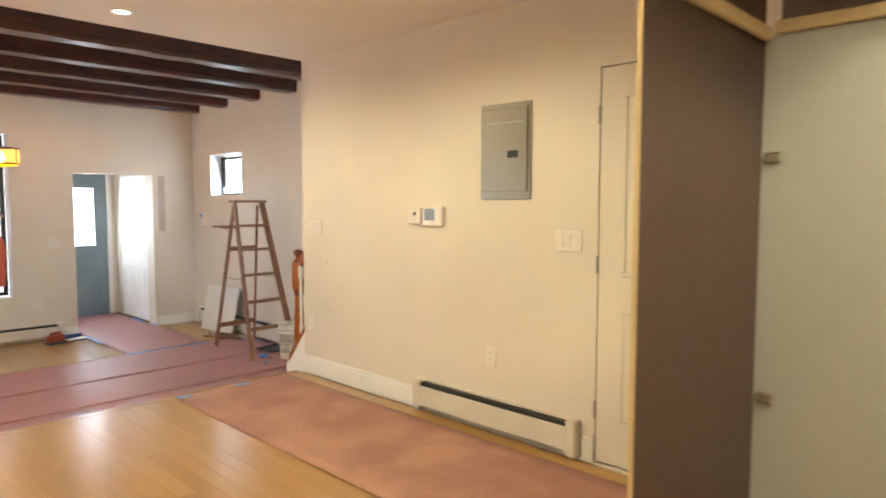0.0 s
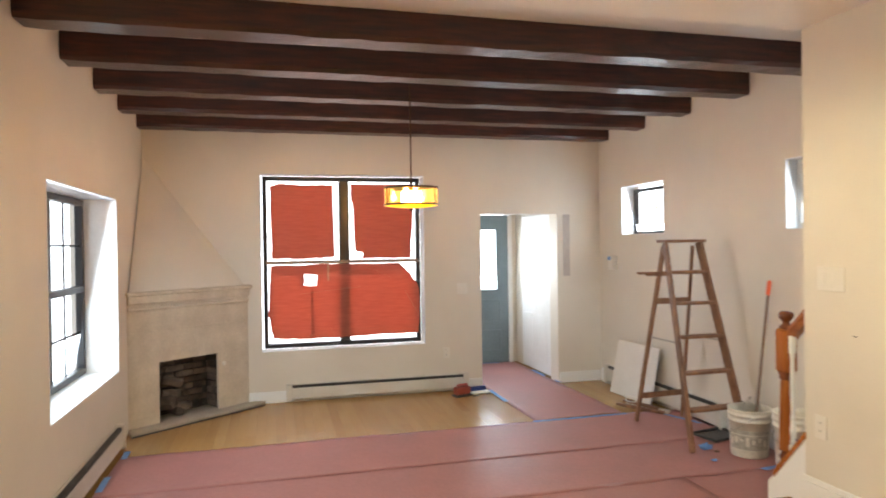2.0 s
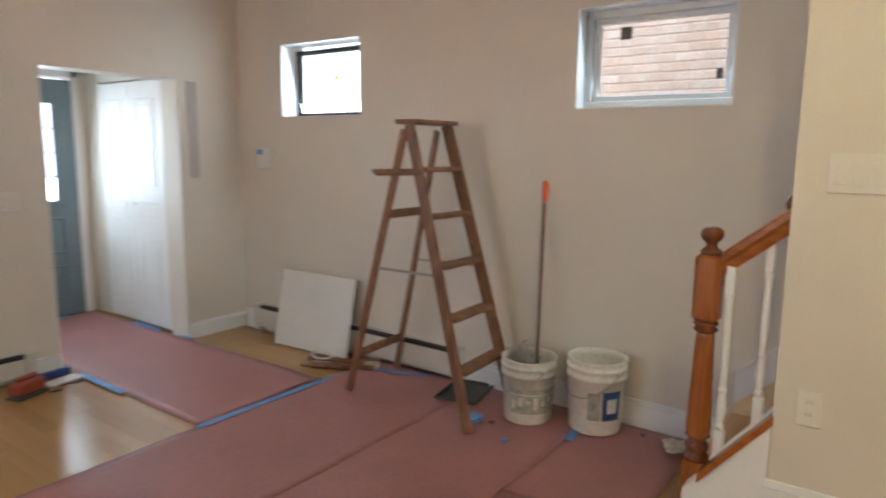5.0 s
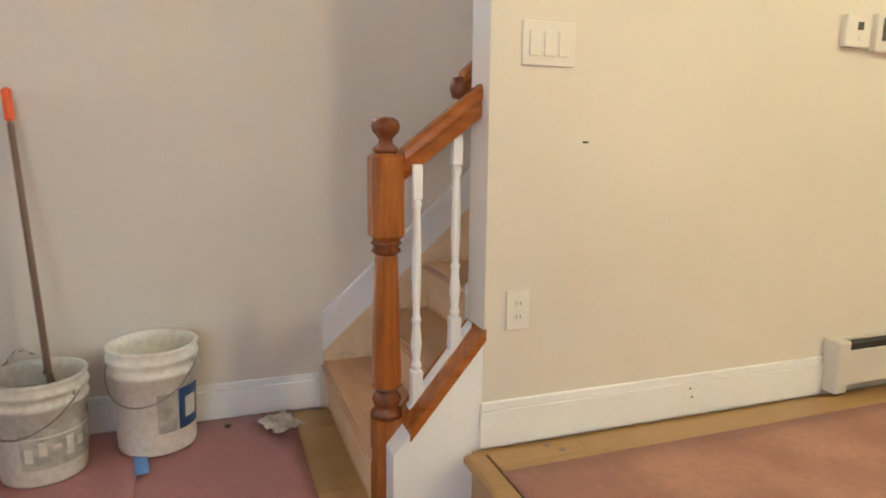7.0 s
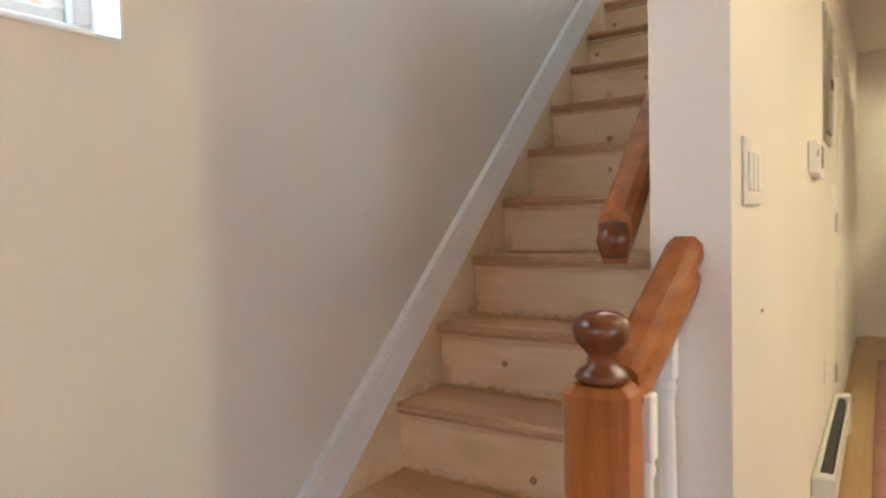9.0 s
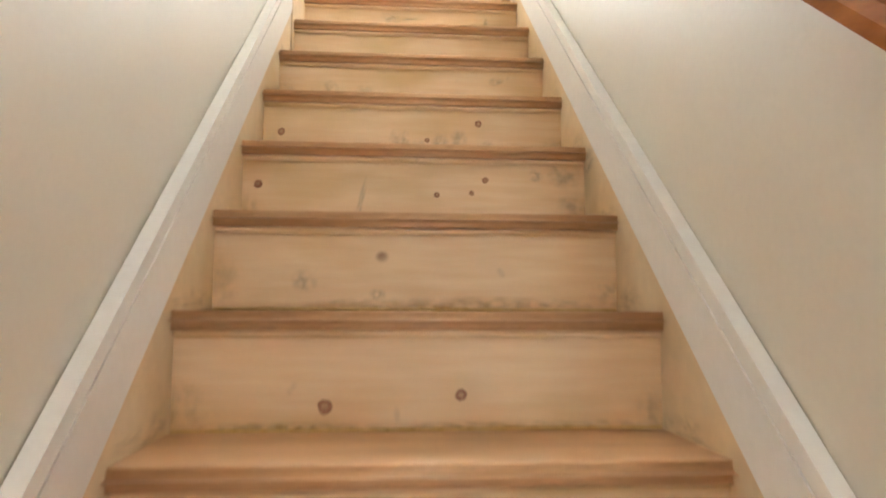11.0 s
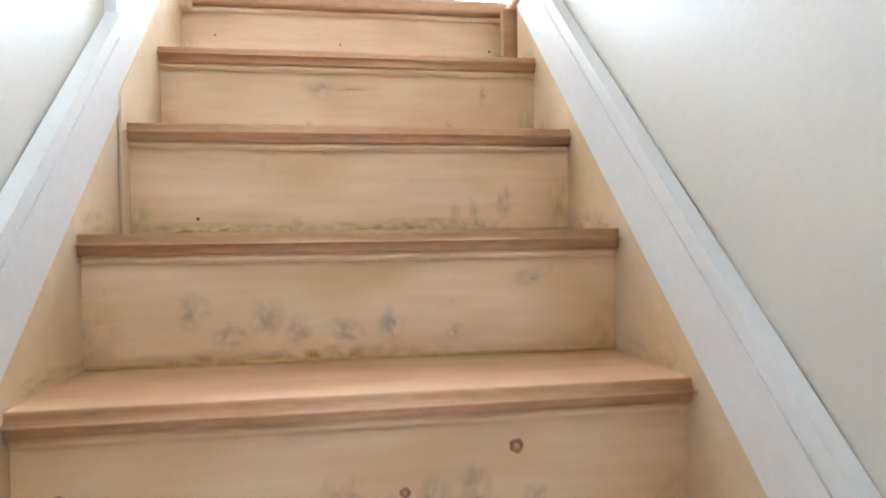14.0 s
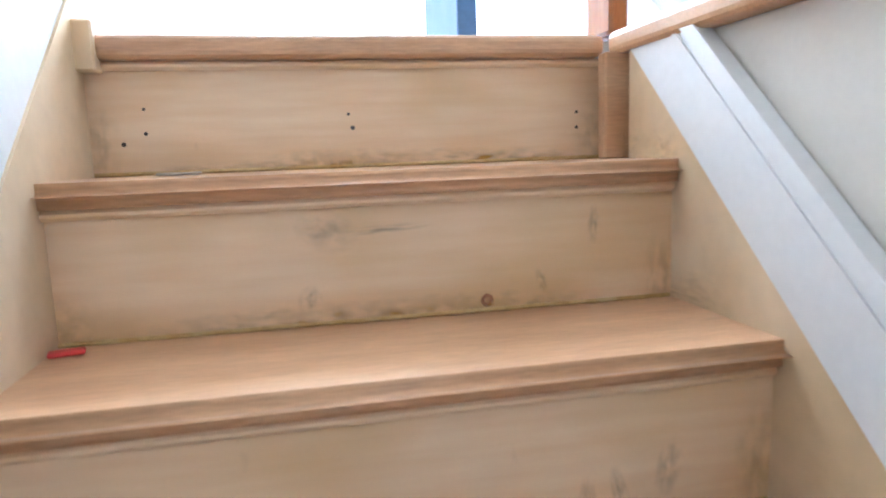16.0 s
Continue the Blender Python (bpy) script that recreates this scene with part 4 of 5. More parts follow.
th = thing("thermostat", "white wall thermostat with a grey screen", "thermostat")
part("body", box(XP - 0.028, XP - 0.0005, -5.69, -5.51, 1.45, 1.575, 0.006, seg=2), PLASTIC, th)
part("screen", box(XP - 0.030, XP - 0.0275, -5.625, -5.535, 1.485, 1.56, 0.001), SCREEN, th)
th2 = thing("dial_control", "small white wall control with a tiny display", "thermostat")
part("body", box(XP - 0.024, XP - 0.0005, -5.49, -5.375, 1.46, 1.565, 0.005, seg=2), PLASTIC, th2)
part("display", box(XP - 0.026, XP - 0.0235, -5.45, -5.425, 1.515, 1.54), SCREEN, th2)
part("button", box(XP - 0.027, XP - 0.0235, -5.45, -5.43, 1.48, 1.497, 0.002), PLASTIC, th2)


def plate(name, label, axis, at, u, z, w, h, gangs, outlet=False, sgn=-1):
    t = thing(name, label, "outlet" if outlet else "light switch")

    def put(u0, u1, z0, z1, d0, d1, bev):
        a, b = sorted((at + sgn * d0, at + sgn * d1))
        return box(a, b, u0, u1, z0, z1, bev) if axis == "x" else box(u0, u1, a, b, z0, z1, bev)
    base = part("plate", put(u - w / 2, u + w / 2, z - h / 2, z + h / 2, 0.0005, 0.007, 0.002), PLASTIC, t)
    for g in range(gangs):
        c = u + (g - (gangs - 1) / 2) * 0.046
        if outlet:
            for dz in (-0.02, 0.02):
                s = part("socket", put(c - 0.014, c + 0.014, z + dz - 0.013, z + dz + 0.013, 0.0072, 0.009, 0.001), PLASTIC, base)
                for du in (-0.006, 0.006):
                    part("slot", put(c + du - 0.001, c + du + 0.001, z + dz - 0.004, z + dz + 0.006, 0.0091, 0.0096, 0), DARKSTEEL, base)
        else:
            part("rocker", put(c - 0.016, c + 0.016, z - 0.034, z + 0.034, 0.0072, 0.011, 0.0015), PLASTIC, base)
    return t


plate("light_switch", "white three-gang rocker switch on the cream wall", "x", XP, -4.285, 1.41, 0.165, 0.12, 3)
plate("light_switch", "cream multi-gang rocker switch beside the closet door", "x", XP, -6.615, 1.40, 0.165, 0.12, 3)
plate("wall_outlet", "white duplex outlet near the stair corner", "x", XP, -4.215, 0.65, 0.075, 0.12, 1, True)
plate("wall_outlet", "cream duplex outlet above the baseboard heater", "x", XP, -6.08, 0.685, 0.075, 0.12, 1, True)
plate("wall_outlet", "white outlet low on the front wall", "y", 0.0, -1.88, 0.42, 0.075, 0.12, 1, True)
plate("light_switch", "white switch plate between window and doorway", "y", 0.0, -1.69, 1.12, 0.12, 0.12, 2)
plate("wall_outlet", "white outlet low on the wall near the corner", "x", 0.0, -0.43, 0.42, 0.075, 0.12, 1, True)


def heater(name, label, axis, at, u0, u1, z, h, sgn, d=0.065):
    """A baseboard heater: back, sloping top, front cover with slots above and below, end caps."""
    t = thing(name, label, "baseboard heater")

    def put(a0, a1, d0, d1, c0, c1, bev=0.0):
        a, b = sorted((at + sgn * d0, at + sgn * d1))
        return box(a, b, a0, a1, c0, c1, bev) if axis == "x" else box(a0, a1, a, b, c0, c1, bev)
    part("back_plate", put(u0 + 0.03, u1 - 0.03, 0.001, 0.006, z + 0.02, z + h - 0.01), HEATER, t)
    part("top_cover", put(u0 + 0.03, u1 - 0.03, 0.0062, d * 0.34, z + h - 0.012, z + h, 0.003), HEATER, t)
    # Near-black core: the slots' shade above and below the cover, put into colour.
    part("fin_element", put(u0 + 0.03, u1 - 0.03, 0.0065, d * 0.8, z + 0.05, z + h - 0.013), DARKSTEEL, t)
    part("front_cover", put(u0 + 0.03, u1 - 0.03, d * 0.86, d, z + 0.04, z + h - 0.034, 0.003), HEATER, t)
    for a, b in ((u0, u0 + 0.06), (u1 - 0.06, u1)):
        part("end_cap", put(a, b, 0.0005, d + 0.006, z + 0.012, z + h + 0.004, 0.006), HEATER, t)
    return t


heater("baseboard_heater", "cream enamelled baseboard heater under the electrical panel", "x", XP, -6.71, -5.46, ZR, 0.205, -1)
heater("baseboard_heater", "long cream baseboard heater under the front window", "y", 0.0, -3.60, -1.64, 0.0, 0.185, -1)
heater("baseboard_heater", "white baseboard heater behind the ladder", "x", 0.0, -2.21, -0.19, 0.0, 0.22, -1)
heater("baseboard_heater", "cream baseboard heater below the side window", "x", XL, -4.0, -1.22, 0.0, 0.20, 1)

# tall cabinet beside the walker at the start
cab = thing("tall_cabinet", "unfinished tall cabinet with brown side panel and white back", "cabinet")
part("side_panel", box(-2.541, -1.74, -7.822, -7.81, ZR + 0.001, 2.66), PLY, cab, "brown side panel")
part("edge_band", box(-2.544, -2.5415, -7.8225, -7.8095, ZR + 0.001, 2.66, 0.002), EDGE, cab)
part("back_panel", box(-1.739, -1.72, -9.3, -7.808, ZR + 0.001, 2.12), CABWHITE, cab, "white panel with hinges")
part("top_rail", box(-2.52, -1.77, -7.852, -7.831, 2.10, 2.14, 0.003), EDGE, cab)
part("top_rail", box(-1.765, -1.74, -9.3, -7.853, 2.121, 2.16, 0.003), EDGE, cab)
# Brown boards added to give the shaded dark space above the cabinet.
part("soffit", box(-2.50, -1.45, -8.6, -7.835, 2.45, 2.47), PLY, cab)
part("upper_back", box(-1.55, -1.53, -9.3, -7.808, 2.0, 2.449), PLY, cab)
for z in (1.74, 0.97):
    part("hinge", box(-1.765, -1.7395, -7.885, -7.835, z - 0.016, z + 0.016, 0.004), HINGE, cab)

for dx, dy in DOWNLIGHTS:
    t = thing("recessed_downlight", "lit round recessed downlight in the ceiling", "ceiling light", pose(dx, dy, ZK), group="recessed downlights")
    part("trim_ring", lathe([(0.045, -0.001), (0.047, -0.006), (0.062, -0.005), (0.065, -0.0005)], 28), WHITE, t, smooth=True)
    part("lens", lathe([(0.044, -0.0025), (0.0442, -0.0005)], 24), LENS, t).visible_shadow = False

# ---- fireplace across the corner ----
fp = thing("fireplace", "cream painted corner fireplace with a sooty brick firebox", "fireplace")
A, B = Vector((-3.97, -0.0, 0)), Vector((XL, -0.78, 0))
FU = (B - A).normalized()
FN = Vector((-FU.y, FU.x, 0))
if FN.y > 0:
    FN = -FN
FL = (B - A).length
FM = Matrix((( -FU.x, -FN.x, 0, B.x), (-FU.y, -FN.y, 0, B.y), (0, 0, 1, 0), (0, 0, 0, 1)))
# local: x along the face from the west wall, y into the corner, z up
fp.matrix_world = FM
HM = 1.20
fx0, fx1, fz0, fz1 = 0.29, 0.90, 0.045, 0.58
for nm, bb in (("side_pier", (0.0, fx0, 0, 0.03, 0, fz1)), ("side_pier", (fx1, FL, 0, 0.03, 0, fz1)), ("overmantel", (0, FL, 0, 0.10, fz1, HM))):
    part(nm, box(*bb), STONE, fp)
part("ledge", box(0.02, FL - 0.02, -0.007, -0.0005, 0.86, 0.875, 0.002), STONE, fp)
part("mantel_moulding", box(0.0, FL, -0.025, -0.0005, 1.06, 1.09, 0.006), STONE, fp)
part("mantel_moulding", box(0.0, FL, -0.035, -0.0005, 1.12, 1.199, 0.008), STONE, fp)
part("mantel_shelf", box(-0.02, FL + 0.02, -0.06, 0.10, 1.20, 1.228, 0.006), STONE, fp, "chipped cream mantel shelf")
hb = bmesh.new()
tri = [hb.verts.new(v) for v in ((0.03, 0.02, 1.2285), (FL - 0.03, 0.02, 1.2285), (0.486, 0.585, 2.50), (0.486, 0.59, 1.2285))]
for f in ((0, 1, 2), (0, 2, 3), (1, 3, 2), (0, 3, 1)):
    hb.faces.new([tri[i] for i in f])
part("chimney_hood", hb, PAINT, fp, "plastered chimney slope running into the corner")
# firebox lined with brick courses
part("firebox_back", box(fx0 - 0.06, fx1 + 0.03, 0.25, 0.27, 0.0, 0.9), MORTAR, fp)
part("firebox_side", box(fx0 - 0.06, fx0 - 0.03, 0.031, 0.249, 0.0, 0.9), MORTAR, fp)
part("firebox_side", box(fx1 + 0.03, fx1 + 0.06, 0.031, 0.249, 0.0, 0.9), MORTAR, fp)
part("firebox_top", box(fx0 - 0.03, fx1 + 0.03, 0.031, 0.249, 0.86, 0.88), MORTAR, fp)
brick_b = mesh("brick", box(-0.095, 0.095, -0.014, 0.014, -0.027, 0.027, 0.004), SOOT)
brick_s = mesh("brick", box(-0.014, 0.014, -0.085, 0.085, -0.027, 0.027, 0.004), SOOT)
for r in range(13):
    z = 0.075 + r * 0.064
    for i in range(4):
        x = fx0 + 0.08 + i * 0.2 - (0.1 if r % 2 else 0)
        if x < fx1 + 0.03:
            o = new("brick", brick_b)
            o.parent, o.location = fp, (max(x, fx0 + 0.06), 0.236 + random.uniform(-0.004, 0.004), z)
    for i in range(1):
        for xx in (fx0 - 0.018, fx1 + 0.018):
            o = new("brick", brick_s)
            o.parent, o.location = fp, (xx, 0.125 + i * 0.178 + (0.02 if r % 2 else 0), z)
part("hearth_slab", prism([(-0.06, -0.17), (FL + 0.06, -0.17), (FL + 0.14, -0.09), (FL, 0.0), (FL - 0.32, 0.249), (0.2, 0.249), (0, 0.0)], "z", 0.0, 0.032), SLATE, fp, "worn grey slate hearth")
part("hearth_edge", box(-0.06, FL + 0.06, -0.179, -0.171, 0.0, 0.014, 0.002), DARKSTEEL, fp)
# Metal key plate in white: the sun glint is put into its colour.
part("gas_valve", moved(lathe([(0.02, 0.0), (0.022, 0.008), (0.012, 0.014)], 14), pose(fx1 + 0.06, -0.001, 0.47, 90, 0, 0)), PLASTIC, fp, "metal key plate with its sun glint coloured white")
lg = thing("rubble_heap", "pile of dark burnt rubble inside the firebox", "debris", FM @ pose((fx0 + fx1) / 2 - 0.06, 0.13, 0.0325))
random.seed(11)
for i in range(9):
    b = box(-0.09, 0.09, -0.05, 0.05, -0.035, 0.035, 0.012)
    part("lump", moved(b, pose(random.uniform(-0.15, 0.15), random.uniform(-0.05, 0.06), 0.05 + 0.035 * i, random.uniform(-15, 15), random.uniform(-15, 15), random.uniform(0, 180))), SOOT, lg)

# ---- pendant lamp ----
PX, PY, PZ = -2.694, -2.15, 1.912
pl = thing("pendant_lamp", "lit amber drum pendant lamp with bronze bands", "pendant lamp", pose(PX, PY, PZ))
R = 0.20
part("rod", lathe([(0.006, 0.16), (0.006, 2.774 - PZ + 0.17)], 8), BRONZE, pl)
part("canopy", lathe([(0.05, 2.93 - PZ), (0.055, 2.945 - PZ), (0.055, 2.949 - PZ)], 20), BRONZE, pl)
part("hub", lathe([(0.012, 0.10), (0.022, 0.115), (0.012, 0.16), (0.008, 0.20)], 12), BRONZE, pl, smooth=True)
shade = part("shade", lathe([(R, 0.0), (R, 0.125)], 40), AMBER, pl, "amber mica drum shade", smooth=True)
shade.visible_shadow = False
dif = part("bottom_diffuser", lathe([(0.02, -0.026), (0.10, -0.020), (R - 0.002, -0.007)], 40), AMBER_BASE, pl, smooth=True)
dif.visible_shadow = False
for z in (-0.006, 0.118):
    part("band", lathe([(R - 0.004, z), (R + 0.005, z), (R + 0.005, z + 0.014), (R - 0.004, z + 0.014), (R - 0.004, z)], 40), BRONZE, pl)
for i in range(6):
    a = math.pi / 3 * i + 0.3
    part("strap", moved(box(-0.004, 0.004, -0.003, 0.003, 0.0, 0.125), pose((R + 0.003) * math.cos(a), (R + 0.003) * math.sin(a), 0, 0, 0, math.degrees(a) + 90)), BRONZE, pl)
part("knob", lathe([(0.001, -0.05), (0.012, -0.042), (0.016, -0.03), (0.012, -0.018)], 14), BRONZE, pl, smooth=True)
for i in range(3):
    a = 2 * math.pi / 3 * i + 0.75
    part("arm", bar((0, 0, 0.11), (0.125 * math.cos(a), 0.125 * math.sin(a), 0.105), 0.01, 0.01), BRONZE, pl)
    part("bulb", moved(lathe([(0.001, -0.022), (0.012, -0.019), (0.020, -0.009), (0.022, 0.002), (0.018, 0.014), (0.010, 0.026), (0.008, 0.045)], 16), Matrix.Translation((0.125 * math.cos(a), 0.125 * math.sin(a), 0.055))), BULB, pl, "lit warm bulb", smooth=True).visible_shadow = False
lamp("pendant_light", "POINT", 80, pose(PX, PY, PZ + 0.06), (1.0, 0.55, 0.2), 0.08)

# ---- entrance door and closet doors ----
ed = thing("door_2", "blue-grey panelled entrance door with a tall glass light", "door", kind="structure")
ex0, ex1 = -1.455, -0.625
leaf = bmesh.new()
for a, b, c, e in ((ex0, ex0 + 0.15, 0.01, 2.0), (ex1 - 0.15, ex1, 0.01, 2.0), (ex0 + 0.15, ex1 - 0.15, 0.01, 0.98), (ex0 + 0.15, ex1 - 0.15, 1.82, 2.0)):
    box(a, b, 1.43, 1.475, c, e, 0, leaf)
part("door_leaf", leaf, DOORGREY, ed)
part("glass_frame", frame_bars(bmesh.new(), "y", 1.418, 0.012, ex0 + 0.14, ex1 - 0.14, 0.97, 1.83, 0.03), DOORGREY, ed)
part("pane", box(ex0 + 0.15, ex1 - 0.15, 1.45, 1.455, 0.98, 1.82), clear("frosted_glass", (0.95, 0.97, 1), 0.25), ed).visible_shadow = False
for z in (1.2, 1.4, 1.6):
    part("caming", box(ex0 + 0.16, ex1 - 0.16, 1.444, 1.449, z - 0.004, z + 0.004), BLACK, ed)
for a, b in ((0.16, 0.45), (0.55, 0.86)):
    for c in (ex0 + 0.12, (ex0 + ex1) / 2 + 0.03):
        part("panel", frame_bars(bmesh.new(), "y", 1.421, 0.009, c, c + 0.27, a, b, 0.02), DOORGREY, ed)
part("threshold", box(ex0, ex1, 1.40, 1.48, -0.003, 0.009, 0.003), BLACK, ed)
for nm, bb in (("jamb", (-0.62, -0.56, 1.425, 1.449, 0, 2.08)), ("jamb", (-1.52, -1.46, 1.425, 1.449, 0, 2.08)), ("head_trim", (-1.52, -0.56, 1.425, 1.449, 2.02, 2.08))):
    part(nm, box(*bb, 0.004), WHITE, ed)
bd = thing("door_3", "white bifold closet doors with raised panels, nearly closed", "door", kind="structure")
for a, b in ((0.27, 0.728), (0.732, 1.19)):
    lf = part("leaf", box(-0.515, -0.485, a, b, 0.015, 1.965, 0.003), WHITE, bd)
    for z0_, z1_ in ((0.15, 0.72), (0.86, 1.02), (1.14, 1.83)):
        part("panel", frame_bars(bmesh.new(), "x", -0.521, 0.006, a + 0.09, b - 0.09, z0_, z1_, 0.02), WHITE, lf)
        part("raised_field", box(-0.519, -0.5152, a + 0.14, b - 0.14, z0_ + 0.05, z1_ - 0.05, 0.002), WHITE, lf)
part("knob", moved(lathe([(0.008, 0), (0.014, 0.012), (0.001, 0.02)], 10), pose(-0.515, 0.70, 1.0, 0, -90, 0)), PLASTIC, bd)
# Thin rectangle right of the doorway, greyer than the wall.
solid("trim_doorway_panel", "flat grey-white rectangle on the wall beside the doorway", "trim", box(-0.47, -0.385, -0.006, -0.0005, 1.23, 1.94, 0.002), mat("greyish_patch", (0.50, 0.45, 0.42), 0.6, (0.46, 0.41, 0.38), 2, 50))
ic = thing("intercom", "white door intercom with a blue tape patch", "intercom")
part("body", box(-0.03, -0.0005, -0.40, -0.24, 1.30, 1.46, 0.006), PLASTIC, ic)
part("tape", box(-0.034, -0.0301, -0.30, -0.24, 1.41, 1.45), TAPE, ic)
part("handset", box(-0.05, -0.0302, -0.385, -0.345, 1.31, 1.44, 0.008), PLASTIC, ic)

# ---- stepladder ----
ld = thing("stepladder", "old paint-spattered wooden stepladder standing open", "ladder", pose(-0.40, -2.17, 0))
def rl(name, p, q, w, d, label=""):
    return part(name, bar(p, q, w, d, 0.004), LADDER, ld, label)


f1, f2, t1, t2 = Vector((-0.265, -0.50, 0.012)), Vector((0.255, -0.46, 0.012)), Vector((-0.175, -0.03, 1.60)), Vector((0.125, -0.06, 1.60))
r1, r2, u1, u2 = Vector((-0.19, 0.42, 0.012)), Vector((0.30, 0.46, 0.012)), Vector((-0.155, 0.02, 1.57)), Vector((0.10, -0.01, 1.57))
rl("front_rail", f1, t1, 0.028, 0.065)
rl("front_rail", f2, t2, 0.028, 0.065)
rl("rear_leg", r1, u1, 0.024, 0.042)
rl("rear_leg", r2, u2, 0.024, 0.042)
part("top_cap", moved(box(-0.185, 0.185, -0.07, 0.07, 0, 0.024, 0.004), pose(-0.025, -0.035, 1.60, 0, 0, -5)), LADDER, ld)
for z in (0.31, 0.58, 0.85, 1.11, 1.36):
    s = (z - f1.z) / (t1.z - f1.z)
    a, b = f1.lerp(t1, s), f2.lerp(t2, s)
    c, ang = (a + b) / 2, math.degrees(math.atan2(b.y - a.y, b.x - a.x))
    part("step", moved(box(-(b - a).length / 2 + 0.014, (b - a).length / 2 - 0.014, -0.05, 0.045, -0.011, 0.011, 0.003), pose(*c, 0, 0, ang)), LADDER, ld)
for z in (0.24, 1.10):
    s = z / 1.57
    rl("rear_brace", r1.lerp(u1, s), r2.lerp(u2, s), 0.018, 0.05)
rl("paint_shelf_arm", Vector((-0.235, 0.16, 1.335)), Vector((-0.20, -0.14, 1.345)), 0.02, 0.03)
rl("paint_shelf_arm", Vector((-0.40, 0.02, 1.352)), Vector((0.14, -0.10, 1.352)), 0.05, 0.02)
for a, b in ((f1.lerp(t1, 0.5), r1.lerp(u1, 0.5)), (f2.lerp(t2, 0.5), r2.lerp(u2, 0.5))):
    part("spreader", bar(a, b, 0.004, 0.014), HINGE, ld)


# ---- buckets ----
def bucket(label, x, y, r, h, turn, inside, blue):
    t = thing("plastic_bucket", label, "bucket", pose(x, y, 0.0095, 0, 0, turn), group="work buckets")
    rb_, rt = r * 0.88, r
    part("body", lathe([(rb_, 0.0), (rb_ + 0.004, 0.01), (rb_ + (rt - rb_) * 0.7, h * 0.72), (rt + 0.006, h * 0.74), (rt + 0.006, h * 0.78), (rt, h * 0.79), (rt + 0.002, h * 0.86), (rt + 0.008, h * 0.87),
                        (rt + 0.008, h * 0.90), (rt + 0.002, h * 0.91), (rt + 0.004, h * 0.97), (rt + 0.009, h), (rt - 0.004, h), (rt - 0.006, h * 0.9), (rb_ - 0.004, 0.02), (0.001, 0.018)], 40), BUCKET_CLEAN if blue else BUCKET, t, smooth=True)
    part("contents", lathe([(rb_ + (rt - rb_) * inside - 0.004, h * inside), (0.001, h * inside + 0.004)], 28), PAIL_IN, t, "dried plaster residue")

    def wrap(name, a0, a1, z0, z1, m, off=0.0015):
        b = bmesh.new()
        n = 12
        cols = []
        for i in range(n + 1):
            a = radians(a0 + (a1 - a0) * i / n)
            col = []
            for z in (z0, z1):
                rr = rb_ + 0.004 + (rt - rb_) * 0.7 * (z / (h * 0.72)) + off
                col.append(b.verts.new((rr * math.cos(a), rr * math.sin(a), z)))
            cols.append(col)
        for p, q in zip(cols, cols[1:]):
            b.faces.new((p[0], q[0], q[1], p[1]))
        return part(name, b, m, t)
    if blue:
        wrap("label", -32, 10, h * 0.22, h * 0.62, BLUE)
        wrap("label_text", -62, -36, h * 0.22, h * 0.60, LABEL)
        wrap("label_patch", -22, 0, h * 0.32, h * 0.52, BUCKET, 0.003)
    else:
        wrap("label", -75, 55, h * 0.18, h * 0.58, LABEL)
        for i in range(7):
            wrap("label_text", -70 + i * 17, -60 + i * 17, h * (0.26 + 0.05 * (i % 3)), h * (0.40 + 0.05 * (i % 2)), BUCKET, 0.003)
        wrap("label_band", -75, 55, h * 0.48, h * 0.50, BUCKET, 0.003)
    n = 18
    pts = [Vector(((rt + 0.014) * math.cos(math.pi * i / n), -(rt + 0.016) * math.sin(math.pi * i / n) * 0.93, h * 0.86 - 0.36 * h * math.sin(math.pi * i / n))) for i in range(n + 1)]
    hb_ = bmesh.new()
    for p, q in zip(pts, pts[1:]):
        join(hb_, bar(p, q, 0.004, 0.004))
    part("wire_handle", hb_, HINGE, t)
    for sx in (-1, 1):
        part("handle_ear", box(sx * (rt + 0.004) - 0.008, sx * (rt + 0.004) + 0.008, -0.015, 0.015, h * 0.82, h * 0.89, 0.004), BUCKET, t)
    return t


bucket("white plastic bucket caked with grey plaster and a printed label", -0.27, -2.80, 0.145, 0.35, -120, 0.78, False)
bucket("white plastic bucket with a dark blue label by the wall", -0.165, -3.15, 0.150, 0.39, -112, 0.45, True)
pw = thing("extension_pole", "brown extension pole with an orange grip leaning on the wall", "pole")
P0, P1 = Vector((-0.235, -2.83, 0.29)), Vector((-0.022, -2.735, 1.30))
part("shaft", bar(P0, P0.lerp(P1, 0.89), 0.022, 0.022, 0.008), POLE, pw)
part("grip", bar(P0.lerp(P1, 0.885), P1, 0.030, 0.030, 0.01), ORANGE, pw, "orange plastic grip")
pb = thing("plastic_bag", "clear crumpled plastic sheet stuffed in the bucket", "plastic bag", pose(-0.20, -2.73, 0.30))
bm = bmesh.new()
bmesh.ops.create_icosphere(bm, subdivisions=3, radius=0.1)
for v in bm.verts:
    v.co *= 1 + 0.5 * noise.noise(v.co * 16)
    v.co.z *= 1.1
    v.co.x *= 0.7
part("film", bm, clear("clear_film", (0.95, 0.95, 0.93), 0.15), pb)

